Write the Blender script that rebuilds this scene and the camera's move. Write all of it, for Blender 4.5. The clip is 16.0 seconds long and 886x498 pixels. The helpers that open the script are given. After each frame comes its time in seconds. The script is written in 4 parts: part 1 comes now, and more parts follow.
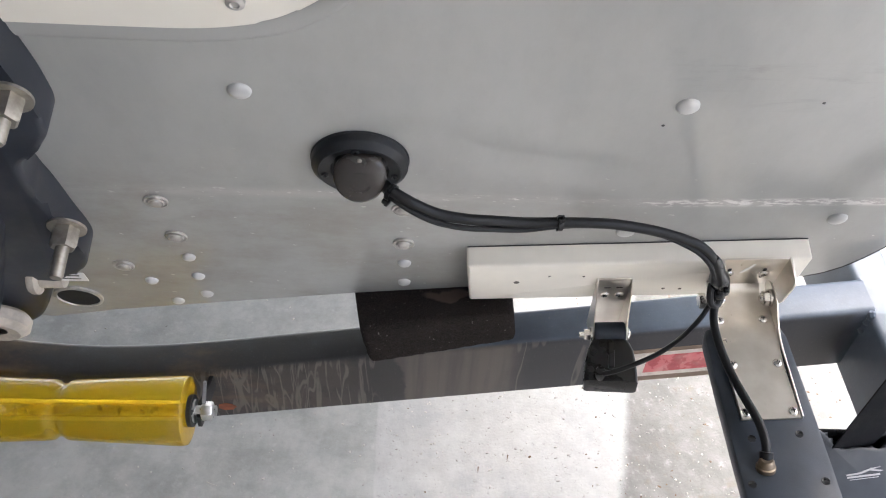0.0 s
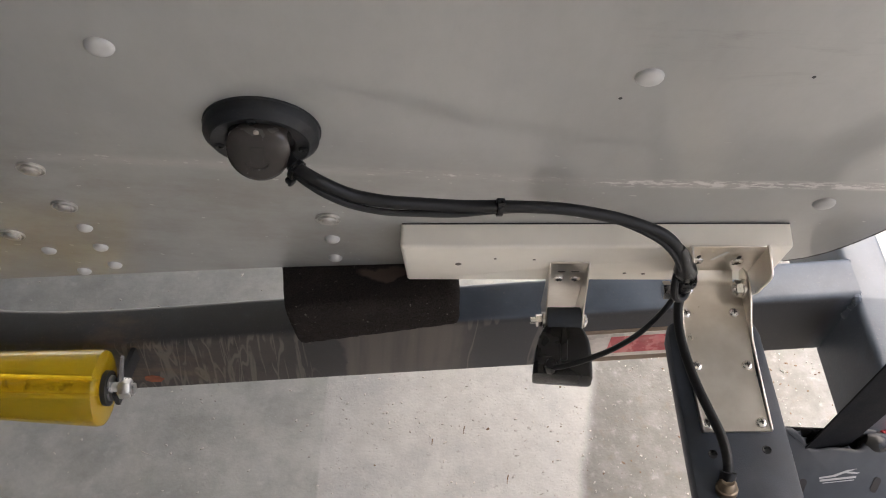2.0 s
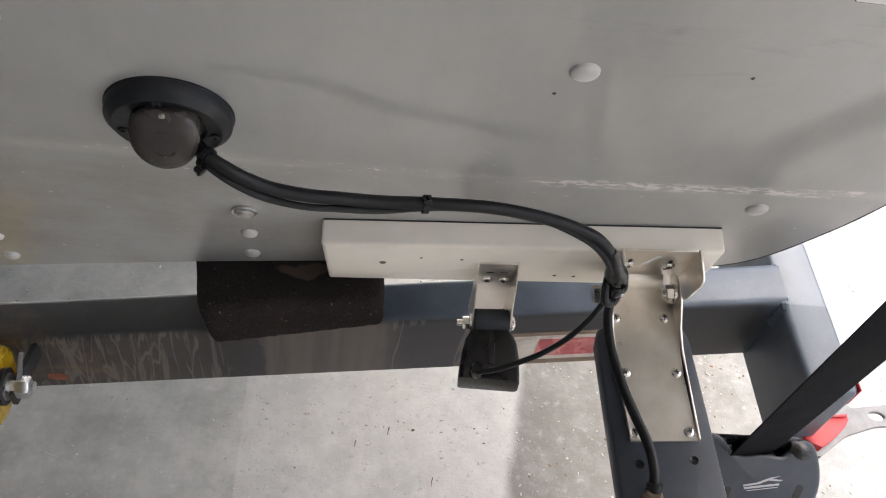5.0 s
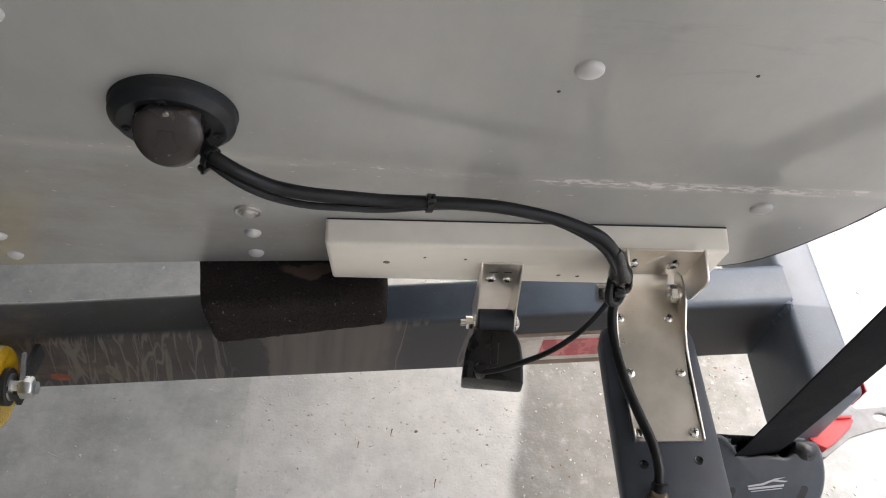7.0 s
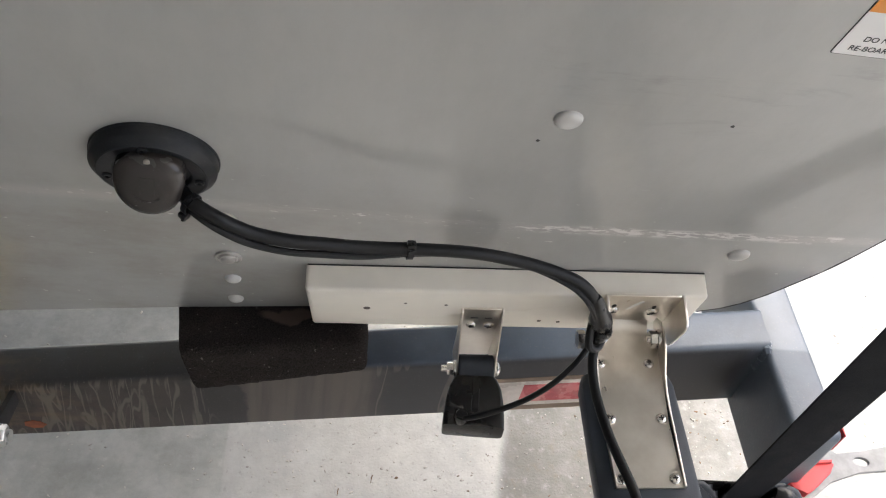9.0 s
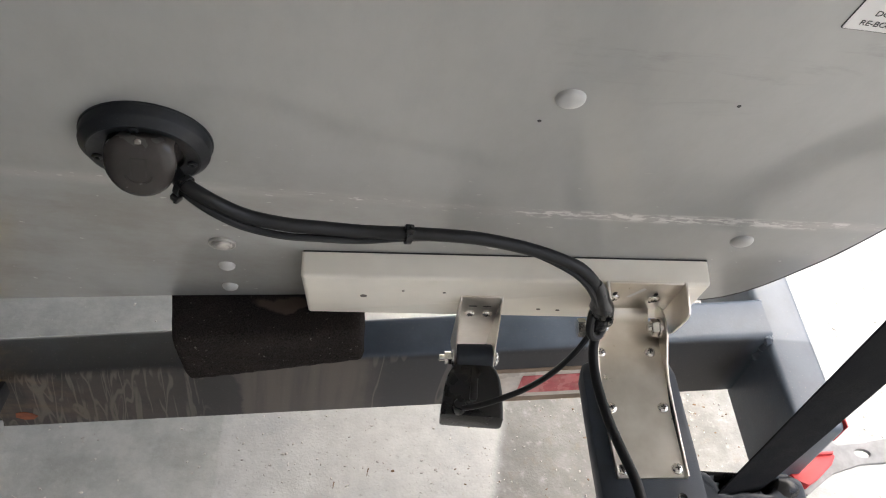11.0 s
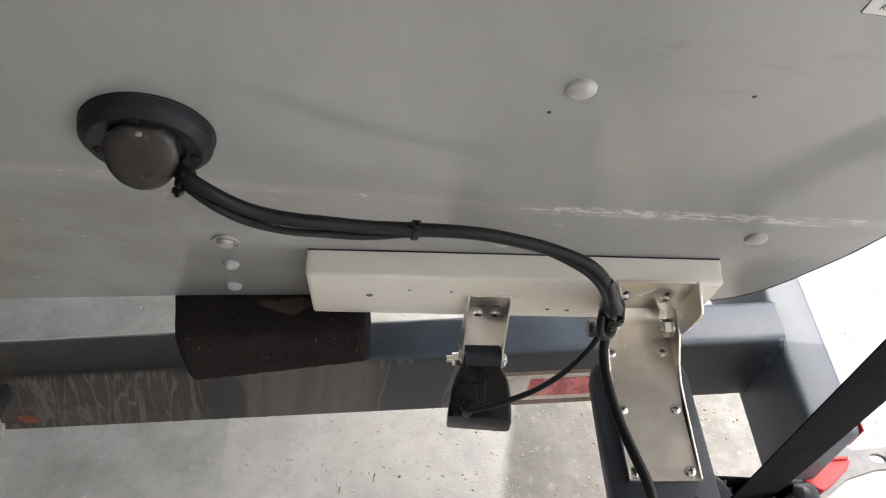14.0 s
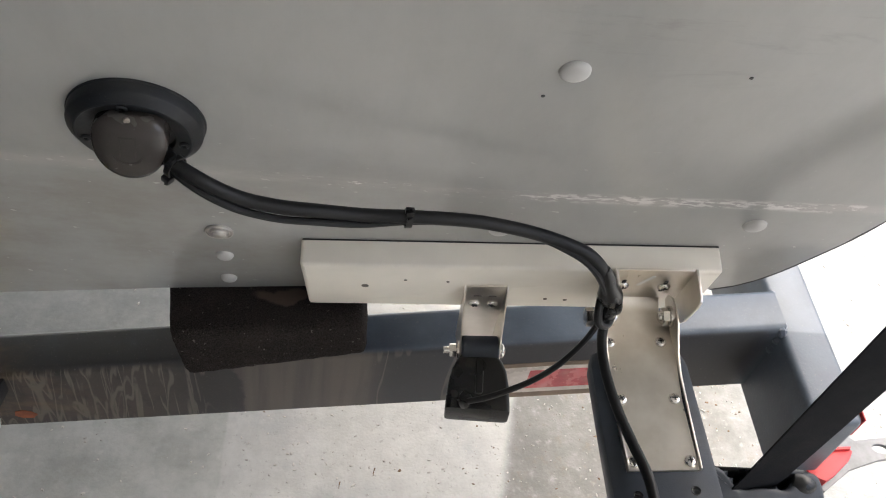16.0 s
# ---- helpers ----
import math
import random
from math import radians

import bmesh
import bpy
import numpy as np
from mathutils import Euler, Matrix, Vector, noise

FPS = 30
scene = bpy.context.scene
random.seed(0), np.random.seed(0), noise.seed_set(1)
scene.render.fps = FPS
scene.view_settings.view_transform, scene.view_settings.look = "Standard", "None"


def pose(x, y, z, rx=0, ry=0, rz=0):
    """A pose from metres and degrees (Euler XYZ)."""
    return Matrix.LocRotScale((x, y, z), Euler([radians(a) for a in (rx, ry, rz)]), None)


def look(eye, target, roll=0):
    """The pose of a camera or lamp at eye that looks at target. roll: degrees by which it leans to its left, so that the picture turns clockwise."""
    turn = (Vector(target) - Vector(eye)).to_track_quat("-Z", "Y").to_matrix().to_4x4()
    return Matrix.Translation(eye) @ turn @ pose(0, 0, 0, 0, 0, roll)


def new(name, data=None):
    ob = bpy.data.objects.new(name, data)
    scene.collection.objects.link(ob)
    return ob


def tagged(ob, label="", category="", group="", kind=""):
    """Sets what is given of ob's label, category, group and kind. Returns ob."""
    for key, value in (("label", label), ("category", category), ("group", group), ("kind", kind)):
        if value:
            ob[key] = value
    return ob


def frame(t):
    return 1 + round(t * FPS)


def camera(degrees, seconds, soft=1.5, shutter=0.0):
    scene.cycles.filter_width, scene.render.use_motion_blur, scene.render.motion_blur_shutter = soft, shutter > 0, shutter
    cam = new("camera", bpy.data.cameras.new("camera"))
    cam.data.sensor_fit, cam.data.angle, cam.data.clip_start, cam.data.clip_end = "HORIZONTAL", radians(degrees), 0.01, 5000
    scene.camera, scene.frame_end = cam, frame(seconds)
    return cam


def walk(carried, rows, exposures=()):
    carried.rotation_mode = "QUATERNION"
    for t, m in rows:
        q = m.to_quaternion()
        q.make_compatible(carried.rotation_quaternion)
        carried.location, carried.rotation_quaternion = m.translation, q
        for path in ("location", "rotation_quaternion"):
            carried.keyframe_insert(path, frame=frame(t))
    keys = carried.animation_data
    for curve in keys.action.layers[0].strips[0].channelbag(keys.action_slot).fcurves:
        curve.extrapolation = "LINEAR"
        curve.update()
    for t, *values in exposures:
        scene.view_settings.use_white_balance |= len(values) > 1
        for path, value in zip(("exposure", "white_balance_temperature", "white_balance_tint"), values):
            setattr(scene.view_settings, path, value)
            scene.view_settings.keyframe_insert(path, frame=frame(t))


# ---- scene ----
cam = camera(54.5, 16.0, soft=1.1)
PATH = [
    (0, (-0.2743, -0.5432, 1.1485), (-0.2330, 0.1449, 0.4241), 4.52),
    (0.5, (-0.2274, -0.5114, 1.1584), (-0.1695, 0.1768, 0.4352), 5.22),
    (1, (-0.1891, -0.4857, 1.1317), (-0.1397, 0.2013, 0.4068), 4.84),
    (1.5, (-0.2040, -0.4687, 1.1207), (-0.1579, 0.1919, 0.3714), 5.22),
    (2, (-0.2229, -0.4468, 1.1051), (-0.1681, 0.1807, 0.3284), 6.86),
    (2.5, (-0.2086, -0.4326, 1.0942), (-0.1082, 0.1907, 0.3187), 10.24),
    (3, (-0.2051, -0.4295, 1.0890), (-0.0877, 0.1933, 0.3155), 11.73),
    (3.5, (-0.2135, -0.4268, 1.0854), (-0.0773, 0.1951, 0.3142), 13.62),
    (4, (-0.2152, -0.4243, 1.0830), (-0.0800, 0.1970, 0.3112), 13.74),
    (6.5, (-0.2118, -0.4253, 1.0825), (-0.0841, 0.1974, 0.3105), 13.24),
    (7, (-0.2146, -0.4256, 1.0801), (-0.0855, 0.1989, 0.3098), 13.35),
    (7.5, (-0.2147, -0.4256, 1.0854), (-0.0848, 0.2175, 0.3307), 13.10),
    (8, (-0.2108, -0.4268, 1.0852), (-0.0802, 0.2358, 0.3477), 12.86),
    (8.5, (-0.2148, -0.4254, 1.0851), (-0.0730, 0.2366, 0.3491), 13.66),
    (11, (-0.2146, -0.4221, 1.0691), (-0.0617, 0.2358, 0.3317), 14.44),
    (11.5, (-0.2152, -0.4177, 1.0689), (-0.0649, 0.2430, 0.3334), 14.11),
    (12, (-0.2076, -0.4158, 1.0664), (-0.0574, 0.2457, 0.3316), 13.22),
    (12.5, (-0.2046, -0.4199, 1.0622), (-0.0544, 0.2426, 0.3283), 13.04),
    (13, (-0.2039, -0.4242, 1.0569), (-0.0542, 0.2384, 0.3230), 13.27),
    (13.5, (-0.2093, -0.4226, 1.0577), (-0.0638, 0.2420, 0.3248), 13.45),
    (14, (-0.2124, -0.4200, 1.0554), (-0.0683, 0.2456, 0.3231), 13.79),
    (14.5, (-0.2122, -0.4187, 1.0518), (-0.0705, 0.2465, 0.3187), 13.94),
    (15, (-0.2097, -0.4167, 1.0526), (-0.0687, 0.2488, 0.3197), 13.89),
    (15.5, (-0.2094, -0.4173, 1.0519), (-0.0683, 0.2468, 0.3177), 13.81),
    (16, (-0.2059, -0.4202, 1.0476), (-0.0648, 0.2430, 0.3126), 13.26),
]

EXPOSURES = [(0.0, 2.42, 5900, 8), (0.5, 2.22, 6100, 9), (1.0, 1.98, 6350, 10), (1.5, 1.88, 6450, 10), (2.0, 1.84, 6400, 10), (4.0, 1.86, 6150, 9), (16.0, 1.92, 6200, 6)]
walk(cam, [(t, look(eye, target, roll)) for t, eye, target, roll in PATH], EXPOSURES)

# ---- light: a bright sky that reaches in under an added, unseen roof from behind and from the open side ----
world = bpy.data.worlds.new("sky")
scene.world = world
world.use_nodes = True
wn = world.node_tree
sky = wn.nodes.new("ShaderNodeTexSky")
sky.sky_type, sky.sun_disc = "NISHITA", False
sky.sun_elevation, sky.sun_rotation = radians(69), radians(70)
sky.air_density, sky.dust_density, sky.ozone_density = 0.8, 10.0, 0.0
wn.links.new(sky.outputs[0], wn.nodes["Background"].inputs[0])
wn.nodes["Background"].inputs[1].default_value = 0.15
sun_data = bpy.data.lights.new("sun", "SUN")
sun_data.energy, sun_data.angle, sun_data.color = 0.95, radians(22), (1.0, 0.99, 0.97)
sun = new("sun", sun_data)
sun.matrix_basis = look((1.9, 0.7, 5.4), (0, 0, 0))

# ---- small tools ----
WORLD_OF = {}


def group(name, at, label, category, set_name="", kind=""):
    """A thing: an Empty at its base."""
    ob = new(name)
    ob.empty_display_size = 0.05
    ob.matrix_basis = Matrix.Translation(at)
    WORLD_OF[ob] = ob.matrix_basis.copy()
    return tagged(ob, label, category, set_name, kind)


def put(name, mesh, parent, m=None, label=""):
    ob = new(name, mesh)
    m = m or Matrix.Identity(4)
    if parent is not None:
        ob.parent = parent
        ob.matrix_parent_inverse = WORLD_OF[parent].inverted()
    ob.matrix_basis = m
    WORLD_OF[ob] = m.copy()
    return tagged(ob, label)


def part(name, bm, material, parent, label="", m=None, smooth=True):
    mesh = bpy.data.meshes.new(name)
    bmesh.ops.recalc_face_normals(bm, faces=bm.faces)
    bm.to_mesh(mesh)
    bm.free()
    mesh.materials.append(material)
    if smooth:
        for p in mesh.polygons:
            p.use_smooth = True
        mesh.set_sharp_from_angle(angle=radians(35))
    return put(name, mesh, parent, m, label)


def thing(name, bm, material, label, category, set_name="", kind="", m=None):
    return tagged(part(name, bm, material, None, "", m), label, category, set_name, kind)


def box(x0, x1, y0, y1, z0, z1, bevel=0.0, seg=2, bm=None):
    bm = bm or bmesh.new()
    m = Matrix.Translation(((x0 + x1) / 2, (y0 + y1) / 2, (z0 + z1) / 2)) @ Matrix.Diagonal((x1 - x0, y1 - y0, z1 - z0, 1))
    made = bmesh.ops.create_cube(bm, size=1, matrix=m)["verts"]
    if bevel:
        edges = list({e for v in made for e in v.link_edges})
        bmesh.ops.bevel(bm, geom=edges, offset=bevel, segments=seg, profile=0.5, affect="EDGES")
    return bm


def slab(outline, z0, z1, bevel=0.0, seg=2, holes=()):
    """A plate with the given outline in x and y, from z0 to z1, with holes cut through."""
    bm = bmesh.new()
    loops = [outline, *holes]
    edges = []
    for loop in loops:
        vs = [bm.verts.new((x, y, z0)) for x, y in loop]
        edges += [bm.edges.new((a, b)) for a, b in zip(vs, vs[1:] + vs[:1])]
    bmesh.ops.triangle_fill(bm, use_beauty=True, use_dissolve=not holes, edges=edges)
    rim = list(bm.edges)
    low = list(bm.faces)
    out = bmesh.ops.extrude_face_region(bm, geom=low)
    top = [v for v in out["geom"] if isinstance(v, bmesh.types.BMVert)]
    for v in top:
        v.co.z = z1
    if bevel:
        sharp = [e for e in bm.edges if len(e.link_faces) == 2 and all(abs(v.co.z - z1) < 1e-7 for v in e.verts)
                 and e.calc_face_angle(0) > radians(60)]
        bmesh.ops.bevel(bm, geom=sharp, offset=bevel, segments=seg, profile=0.5, affect="EDGES")
    return bm


def turned(profile, seg=32, m=None, bm=None):
    """A body of revolution about z from (radius, z) pairs."""
    bm = bm or bmesh.new()
    rings = []
    for r, z in profile:
        if r < 1e-6:
            rings.append([bm.verts.new((0, 0, z))])
        else:
            rings.append([bm.verts.new((r * math.cos(2 * math.pi * i / seg), r * math.sin(2 * math.pi * i / seg), z)) for i in range(seg)])
    for a, b in zip(rings, rings[1:]):
        for i in range(seg):
            j = (i + 1) % seg
            if len(a) == 1 and len(b) > 1:
                bm.faces.new((a[0], b[i], b[j]))
            elif len(b) == 1 and len(a) > 1:
                bm.faces.new((a[i], a[j], b[0]))
            elif len(a) > 1:
                bm.faces.new((a[i], a[j], b[j], b[i]))
    if m is not None:
        bmesh.ops.transform(bm, matrix=m, verts=[v for ring in rings for v in ring])
    return bm


def smooth_line(points, steps=8):
    """A Catmull-Rom curve through the points."""
    pts = [Vector(p) for p in points]
    pts = [2 * pts[0] - pts[1]] + pts + [2 * pts[-1] - pts[-2]]
    out = []
    for a, b, c, d in zip(pts, pts[1:], pts[2:], pts[3:]):
        for i in range(steps):
            t = i / steps
            out.append(0.5 * ((2 * b) + (c - a) * t + (2 * a - 5 * b + 4 * c - d) * t * t + (3 * b - a - 3 * c + d) * t ** 3))
    return out + [pts[-2]]


def tube(points, radius, seg=10, bm=None, swell=None):
    """A round cable along the points."""
    bm = bm or bmesh.new()
    side = None
    rings = []
    n = len(points)
    for i, p in enumerate(points):
        way = (points[min(i + 1, n - 1)] - points[max(i - 1, 0)]).normalized()
        side = way.orthogonal().normalized() if side is None else (side - side.dot(way) * way).normalized()
        up = way.cross(side)
        r = radius * (swell(i / (n - 1)) if swell else 1)
        rings.append([bm.verts.new(p + r * (math.cos(2 * math.pi * k / seg) * side + math.sin(2 * math.pi * k / seg) * up)) for k in range(seg)])
    for a, b in zip(rings, rings[1:]):
        for k in range(seg):
            bm.faces.new((a[k], a[(k + 1) % seg], b[(k + 1) % seg], b[k]))
    bm.faces.new(rings[0][::-1])
    bm.faces.new(rings[-1])
    return bm


def joined(*parts):
    out = bmesh.new()
    for b in parts:
        mesh = bpy.data.meshes.new("tmp")
        b.to_mesh(mesh)
        b.free()
        out.from_mesh(mesh)
        bpy.data.meshes.remove(mesh)
    return out


def moved(bm, m):
    bmesh.ops.transform(bm, matrix=m, verts=bm.verts)
    return bm


def round_rect(x0, x1, y0, y1, r, n=8):
    out = []
    for cx, cy, a0 in ((x1 - r, y1 - r, 0), (x0 + r, y1 - r, 90), (x0 + r, y0 + r, 180), (x1 - r, y0 + r, 270)):
        out += [(cx + r * math.cos(radians(a0 + 90 * i / n)), cy + r * math.sin(radians(a0 + 90 * i / n))) for i in range(n + 1)]
    return out


def circle(cx, cy, r, n=16, sy=1.0):
    return [(cx + r * math.cos(2 * math.pi * i / n), cy + sy * r * math.sin(2 * math.pi * i / n)) for i in range(n)]


def lettering(text, size, m, material, parent, name="lettering"):
    curve = bpy.data.curves.new("txt", "FONT")
    curve.body, curve.size, curve.extrude = text, size, 0.00008
    tmp = bpy.data.objects.new("txt", curve)
    scene.collection.objects.link(tmp)
    bpy.context.view_layer.update()
    mesh = bpy.data.meshes.new_from_object(tmp)
    bpy.data.objects.remove(tmp)
    bpy.data.curves.remove(curve)
    mesh.materials.clear()
    mesh.materials.append(material)
    return put(name, mesh, parent, m)


# ---- the leaning axes: transom (along, up the sheet, outward), and the board fixed aslant on it ----
TX = Vector((1, 0.0128, 0)).normalized()
TU = Vector((0, -0.302, 1))
TU = (TU - TU.dot(TX) * TX).normalized()
TN = TX.cross(TU)
MT = Matrix.Translation((0, 0.0009, 0.6)) @ Matrix((TX, TU, TN)).transposed().to_4x4()
MB = MT @ Matrix.Translation((-0.2199, -0.0255, 0)) @ Matrix.Rotation(radians(6.45), 4, "Z")


# ---- materials ----
class Nodes:
    """Short hand for node trees."""

    def __init__(self, name):
        self.mat = bpy.data.materials.new(name)
        self.mat.use_nodes = True
        self.t = self.mat.node_tree
        self.b = self.t.nodes["Principled BSDF"]
        self.coords = self.add("ShaderNodeTexCoord").outputs["Object"]

    def add(self, kind, **values):
        n = self.t.nodes.new(kind)
        for k, v in values.items():
            n.inputs[k].default_value = v
        return n

    def link(self, a, b):
        self.t.links.new(a, b)

    def scaled(self, sx, sy, sz, turn=(0, 0, 0)):
        m = self.add("ShaderNodeMapping")
        m.inputs["Scale"].default_value = (sx, sy, sz)
        m.inputs["Rotation"].default_value = [radians(a) for a in turn]
        self.link(self.coords, m.inputs["Vector"])
        return m.outputs[0]

    def noise(self, scale, detail=4, rough=0.6, vec=None, distort=0.0):
        n = self.add("ShaderNodeTexNoise", Scale=scale, Detail=detail, Roughness=rough, Distortion=distort)
        self.link(vec or self.coords, n.inputs["Vector"])
        return n.outputs[0]

    def ramp(self, value, a, b, lo=0.0, hi=1.0):
        n = self.add("ShaderNodeMapRange")
        n.interpolation_type = "SMOOTHSTEP"
        for k, v in zip((1, 2, 3, 4), (a, b, lo, hi)):
            n.inputs[k].default_value = v
        self.link(value, n.inputs[0])
        return n.outputs[0]

    def math(self, op, a, b=0.0):
        n = self.add("ShaderNodeMath")
        n.operation = op
        for i, v in enumerate((a, b)):
            if isinstance(v, (int, float)):
                n.inputs[i].default_value = v
            else:
                self.link(v, n.inputs[i])
        return n.outputs[0]

    def mix(self, fac, a, b):
        n = self.add("ShaderNodeMix")
        n.data_type = "RGBA"
        for i, v in ((0, fac), (6, a), (7, b)):
            if isinstance(v, (int, float)):
                n.inputs[i].default_value = v
            elif isinstance(v, tuple):
                n.inputs[i].default_value = (*v[:3], 1)
            else:
                self.link(v, n.inputs[i])
        return n.outputs[2]

    def axis(self, k):
        n = self.add("ShaderNodeSeparateXYZ")
        self.link(self.coords, n.inputs[0])
        return n.outputs[k]

    def bump(self, height, strength, distance):
        n = self.add("ShaderNodeBump", Distance=distance)
        if isinstance(strength, (int, float)):
            n.inputs["Strength"].default_value = strength
        else:
            self.link(strength, n.inputs["Strength"])
        self.link(height, n.inputs["Height"])
        self.link(n.outputs[0], self.b.inputs["Normal"])

    def done(self, colour, rough, metal=0.0, **more):
        for key, v in (("Base Color", colour), ("Roughness", rough)):
            if isinstance(v, tuple):
                self.b.inputs[key].default_value = (*v, 1)
            elif isinstance(v, (int, float)):
                self.b.inputs[key].default_value = v
            else:
                self.link(v, self.b.inputs[key])
        self.b.inputs["Metallic"].default_value = metal
        for k, v in more.items():
            self.b.inputs[k.replace("_", " ")].default_value = v
        return self.mat


def plain(name, col, rough, metal=0.0, var=0.18, coarse=25, fine=300, bump=0.15, depth=0.0004, dust=0.0, dust_col=(0.4, 0.37, 0.33), **more):
    """Paint, plastic, rubber: colour and gloss vary at two scales, with a little dust."""
    n = Nodes(name)
    big, small = n.noise(coarse, 3), n.noise(fine, 2)
    dark, light = tuple(c * (1 - var) for c in col), tuple(min(1, c * (1 + var)) for c in col)
    colour = n.mix(n.ramp(big, 0.3, 0.7), dark, light)
    colour = n.mix(n.math("MULTIPLY", small, var * 0.8), colour, dark)
    if dust:
        specks = n.ramp(n.noise(fine * 2.2, 2), 0.62, 0.75)
        smear = n.ramp(n.noise(coarse * 0.6, 5), 0.45, 0.75)
        colour = n.mix(n.math("MULTIPLY", n.math("MAXIMUM", n.math("MULTIPLY", specks, 0.7), smear), dust), colour, dust_col)
    n.bump(small, bump, depth)
    return n.done(colour, n.ramp(big, 0.2, 0.8, max(rough - 0.08, 0.04), min(rough + 0.1, 1)), metal, **more)


def concrete():
    n = Nodes("concrete")
    big, mid, small = n.noise(3.0, 6, 0.65), n.noise(22, 6, 0.7), n.noise(260, 3)
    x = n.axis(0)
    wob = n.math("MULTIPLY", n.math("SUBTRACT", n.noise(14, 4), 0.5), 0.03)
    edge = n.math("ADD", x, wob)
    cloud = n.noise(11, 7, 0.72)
    # tone changes across x: left, middle, right with brown blotches, then paler
    left_tone = n.mix(n.ramp(n.math("ADD", n.math("MULTIPLY", big, 0.35), n.math("MULTIPLY", cloud, 0.65)), 0.36, 0.64), (0.310, 0.309, 0.281), (0.500, 0.495, 0.458))
    mid_tone = n.mix(n.ramp(mid, 0.32, 0.68), (0.455, 0.444, 0.416), (0.560, 0.548, 0.515))
    mid_tone = n.mix(n.math("MULTIPLY", n.ramp(n.noise(9, 5, 0.7), 0.48, 0.66), 0.55), mid_tone, (0.385, 0.382, 0.372))
    right_tone = n.mix(n.ramp(mid, 0.35, 0.7), (0.17, 0.162, 0.147), (0.255, 0.247, 0.231))
    right_tone = n.mix(n.math("MULTIPLY", n.ramp(n.noise(38, 5, 0.75), 0.54, 0.70), 0.6), right_tone, (0.20, 0.165, 0.125))
    c = n.mix(n.ramp(n.math("ADD", x, n.math("MULTIPLY", wob, 0.25)), -0.313, -0.309), left_tone, mid_tone)
    c = n.mix(n.ramp(n.math("SUBTRACT", n.math("ADD", x, n.math("MULTIPLY", wob, 0.5)), n.math("MULTIPLY", n.axis(1), 0.2)), 0.030, 0.050), c, right_tone)
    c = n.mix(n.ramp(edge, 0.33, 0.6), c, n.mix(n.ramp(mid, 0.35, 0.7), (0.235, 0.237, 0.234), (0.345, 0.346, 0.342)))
    pits = n.math("MULTIPLY", n.ramp(n.noise(120, 3), 0.60, 0.72), n.ramp(x, -0.34, -0.28, 0.25, 0.8))
    c = n.mix(n.math("MULTIPLY", pits, 0.55), c, (0.24, 0.22, 0.19))
    c = n.mix(n.math("MULTIPLY", n.ramp(n.noise(55, 5), 0.55, 0.8), 0.35), c, (0.68, 0.66, 0.62))
    n.bump(n.math("ADD", n.math("MULTIPLY", mid, 0.8), small), n.ramp(x, -0.34, -0.29, 0.25, 0.42), 0.0014)
    return n.done(c, n.ramp(mid, 0.2, 0.8, 0.6, 0.9))


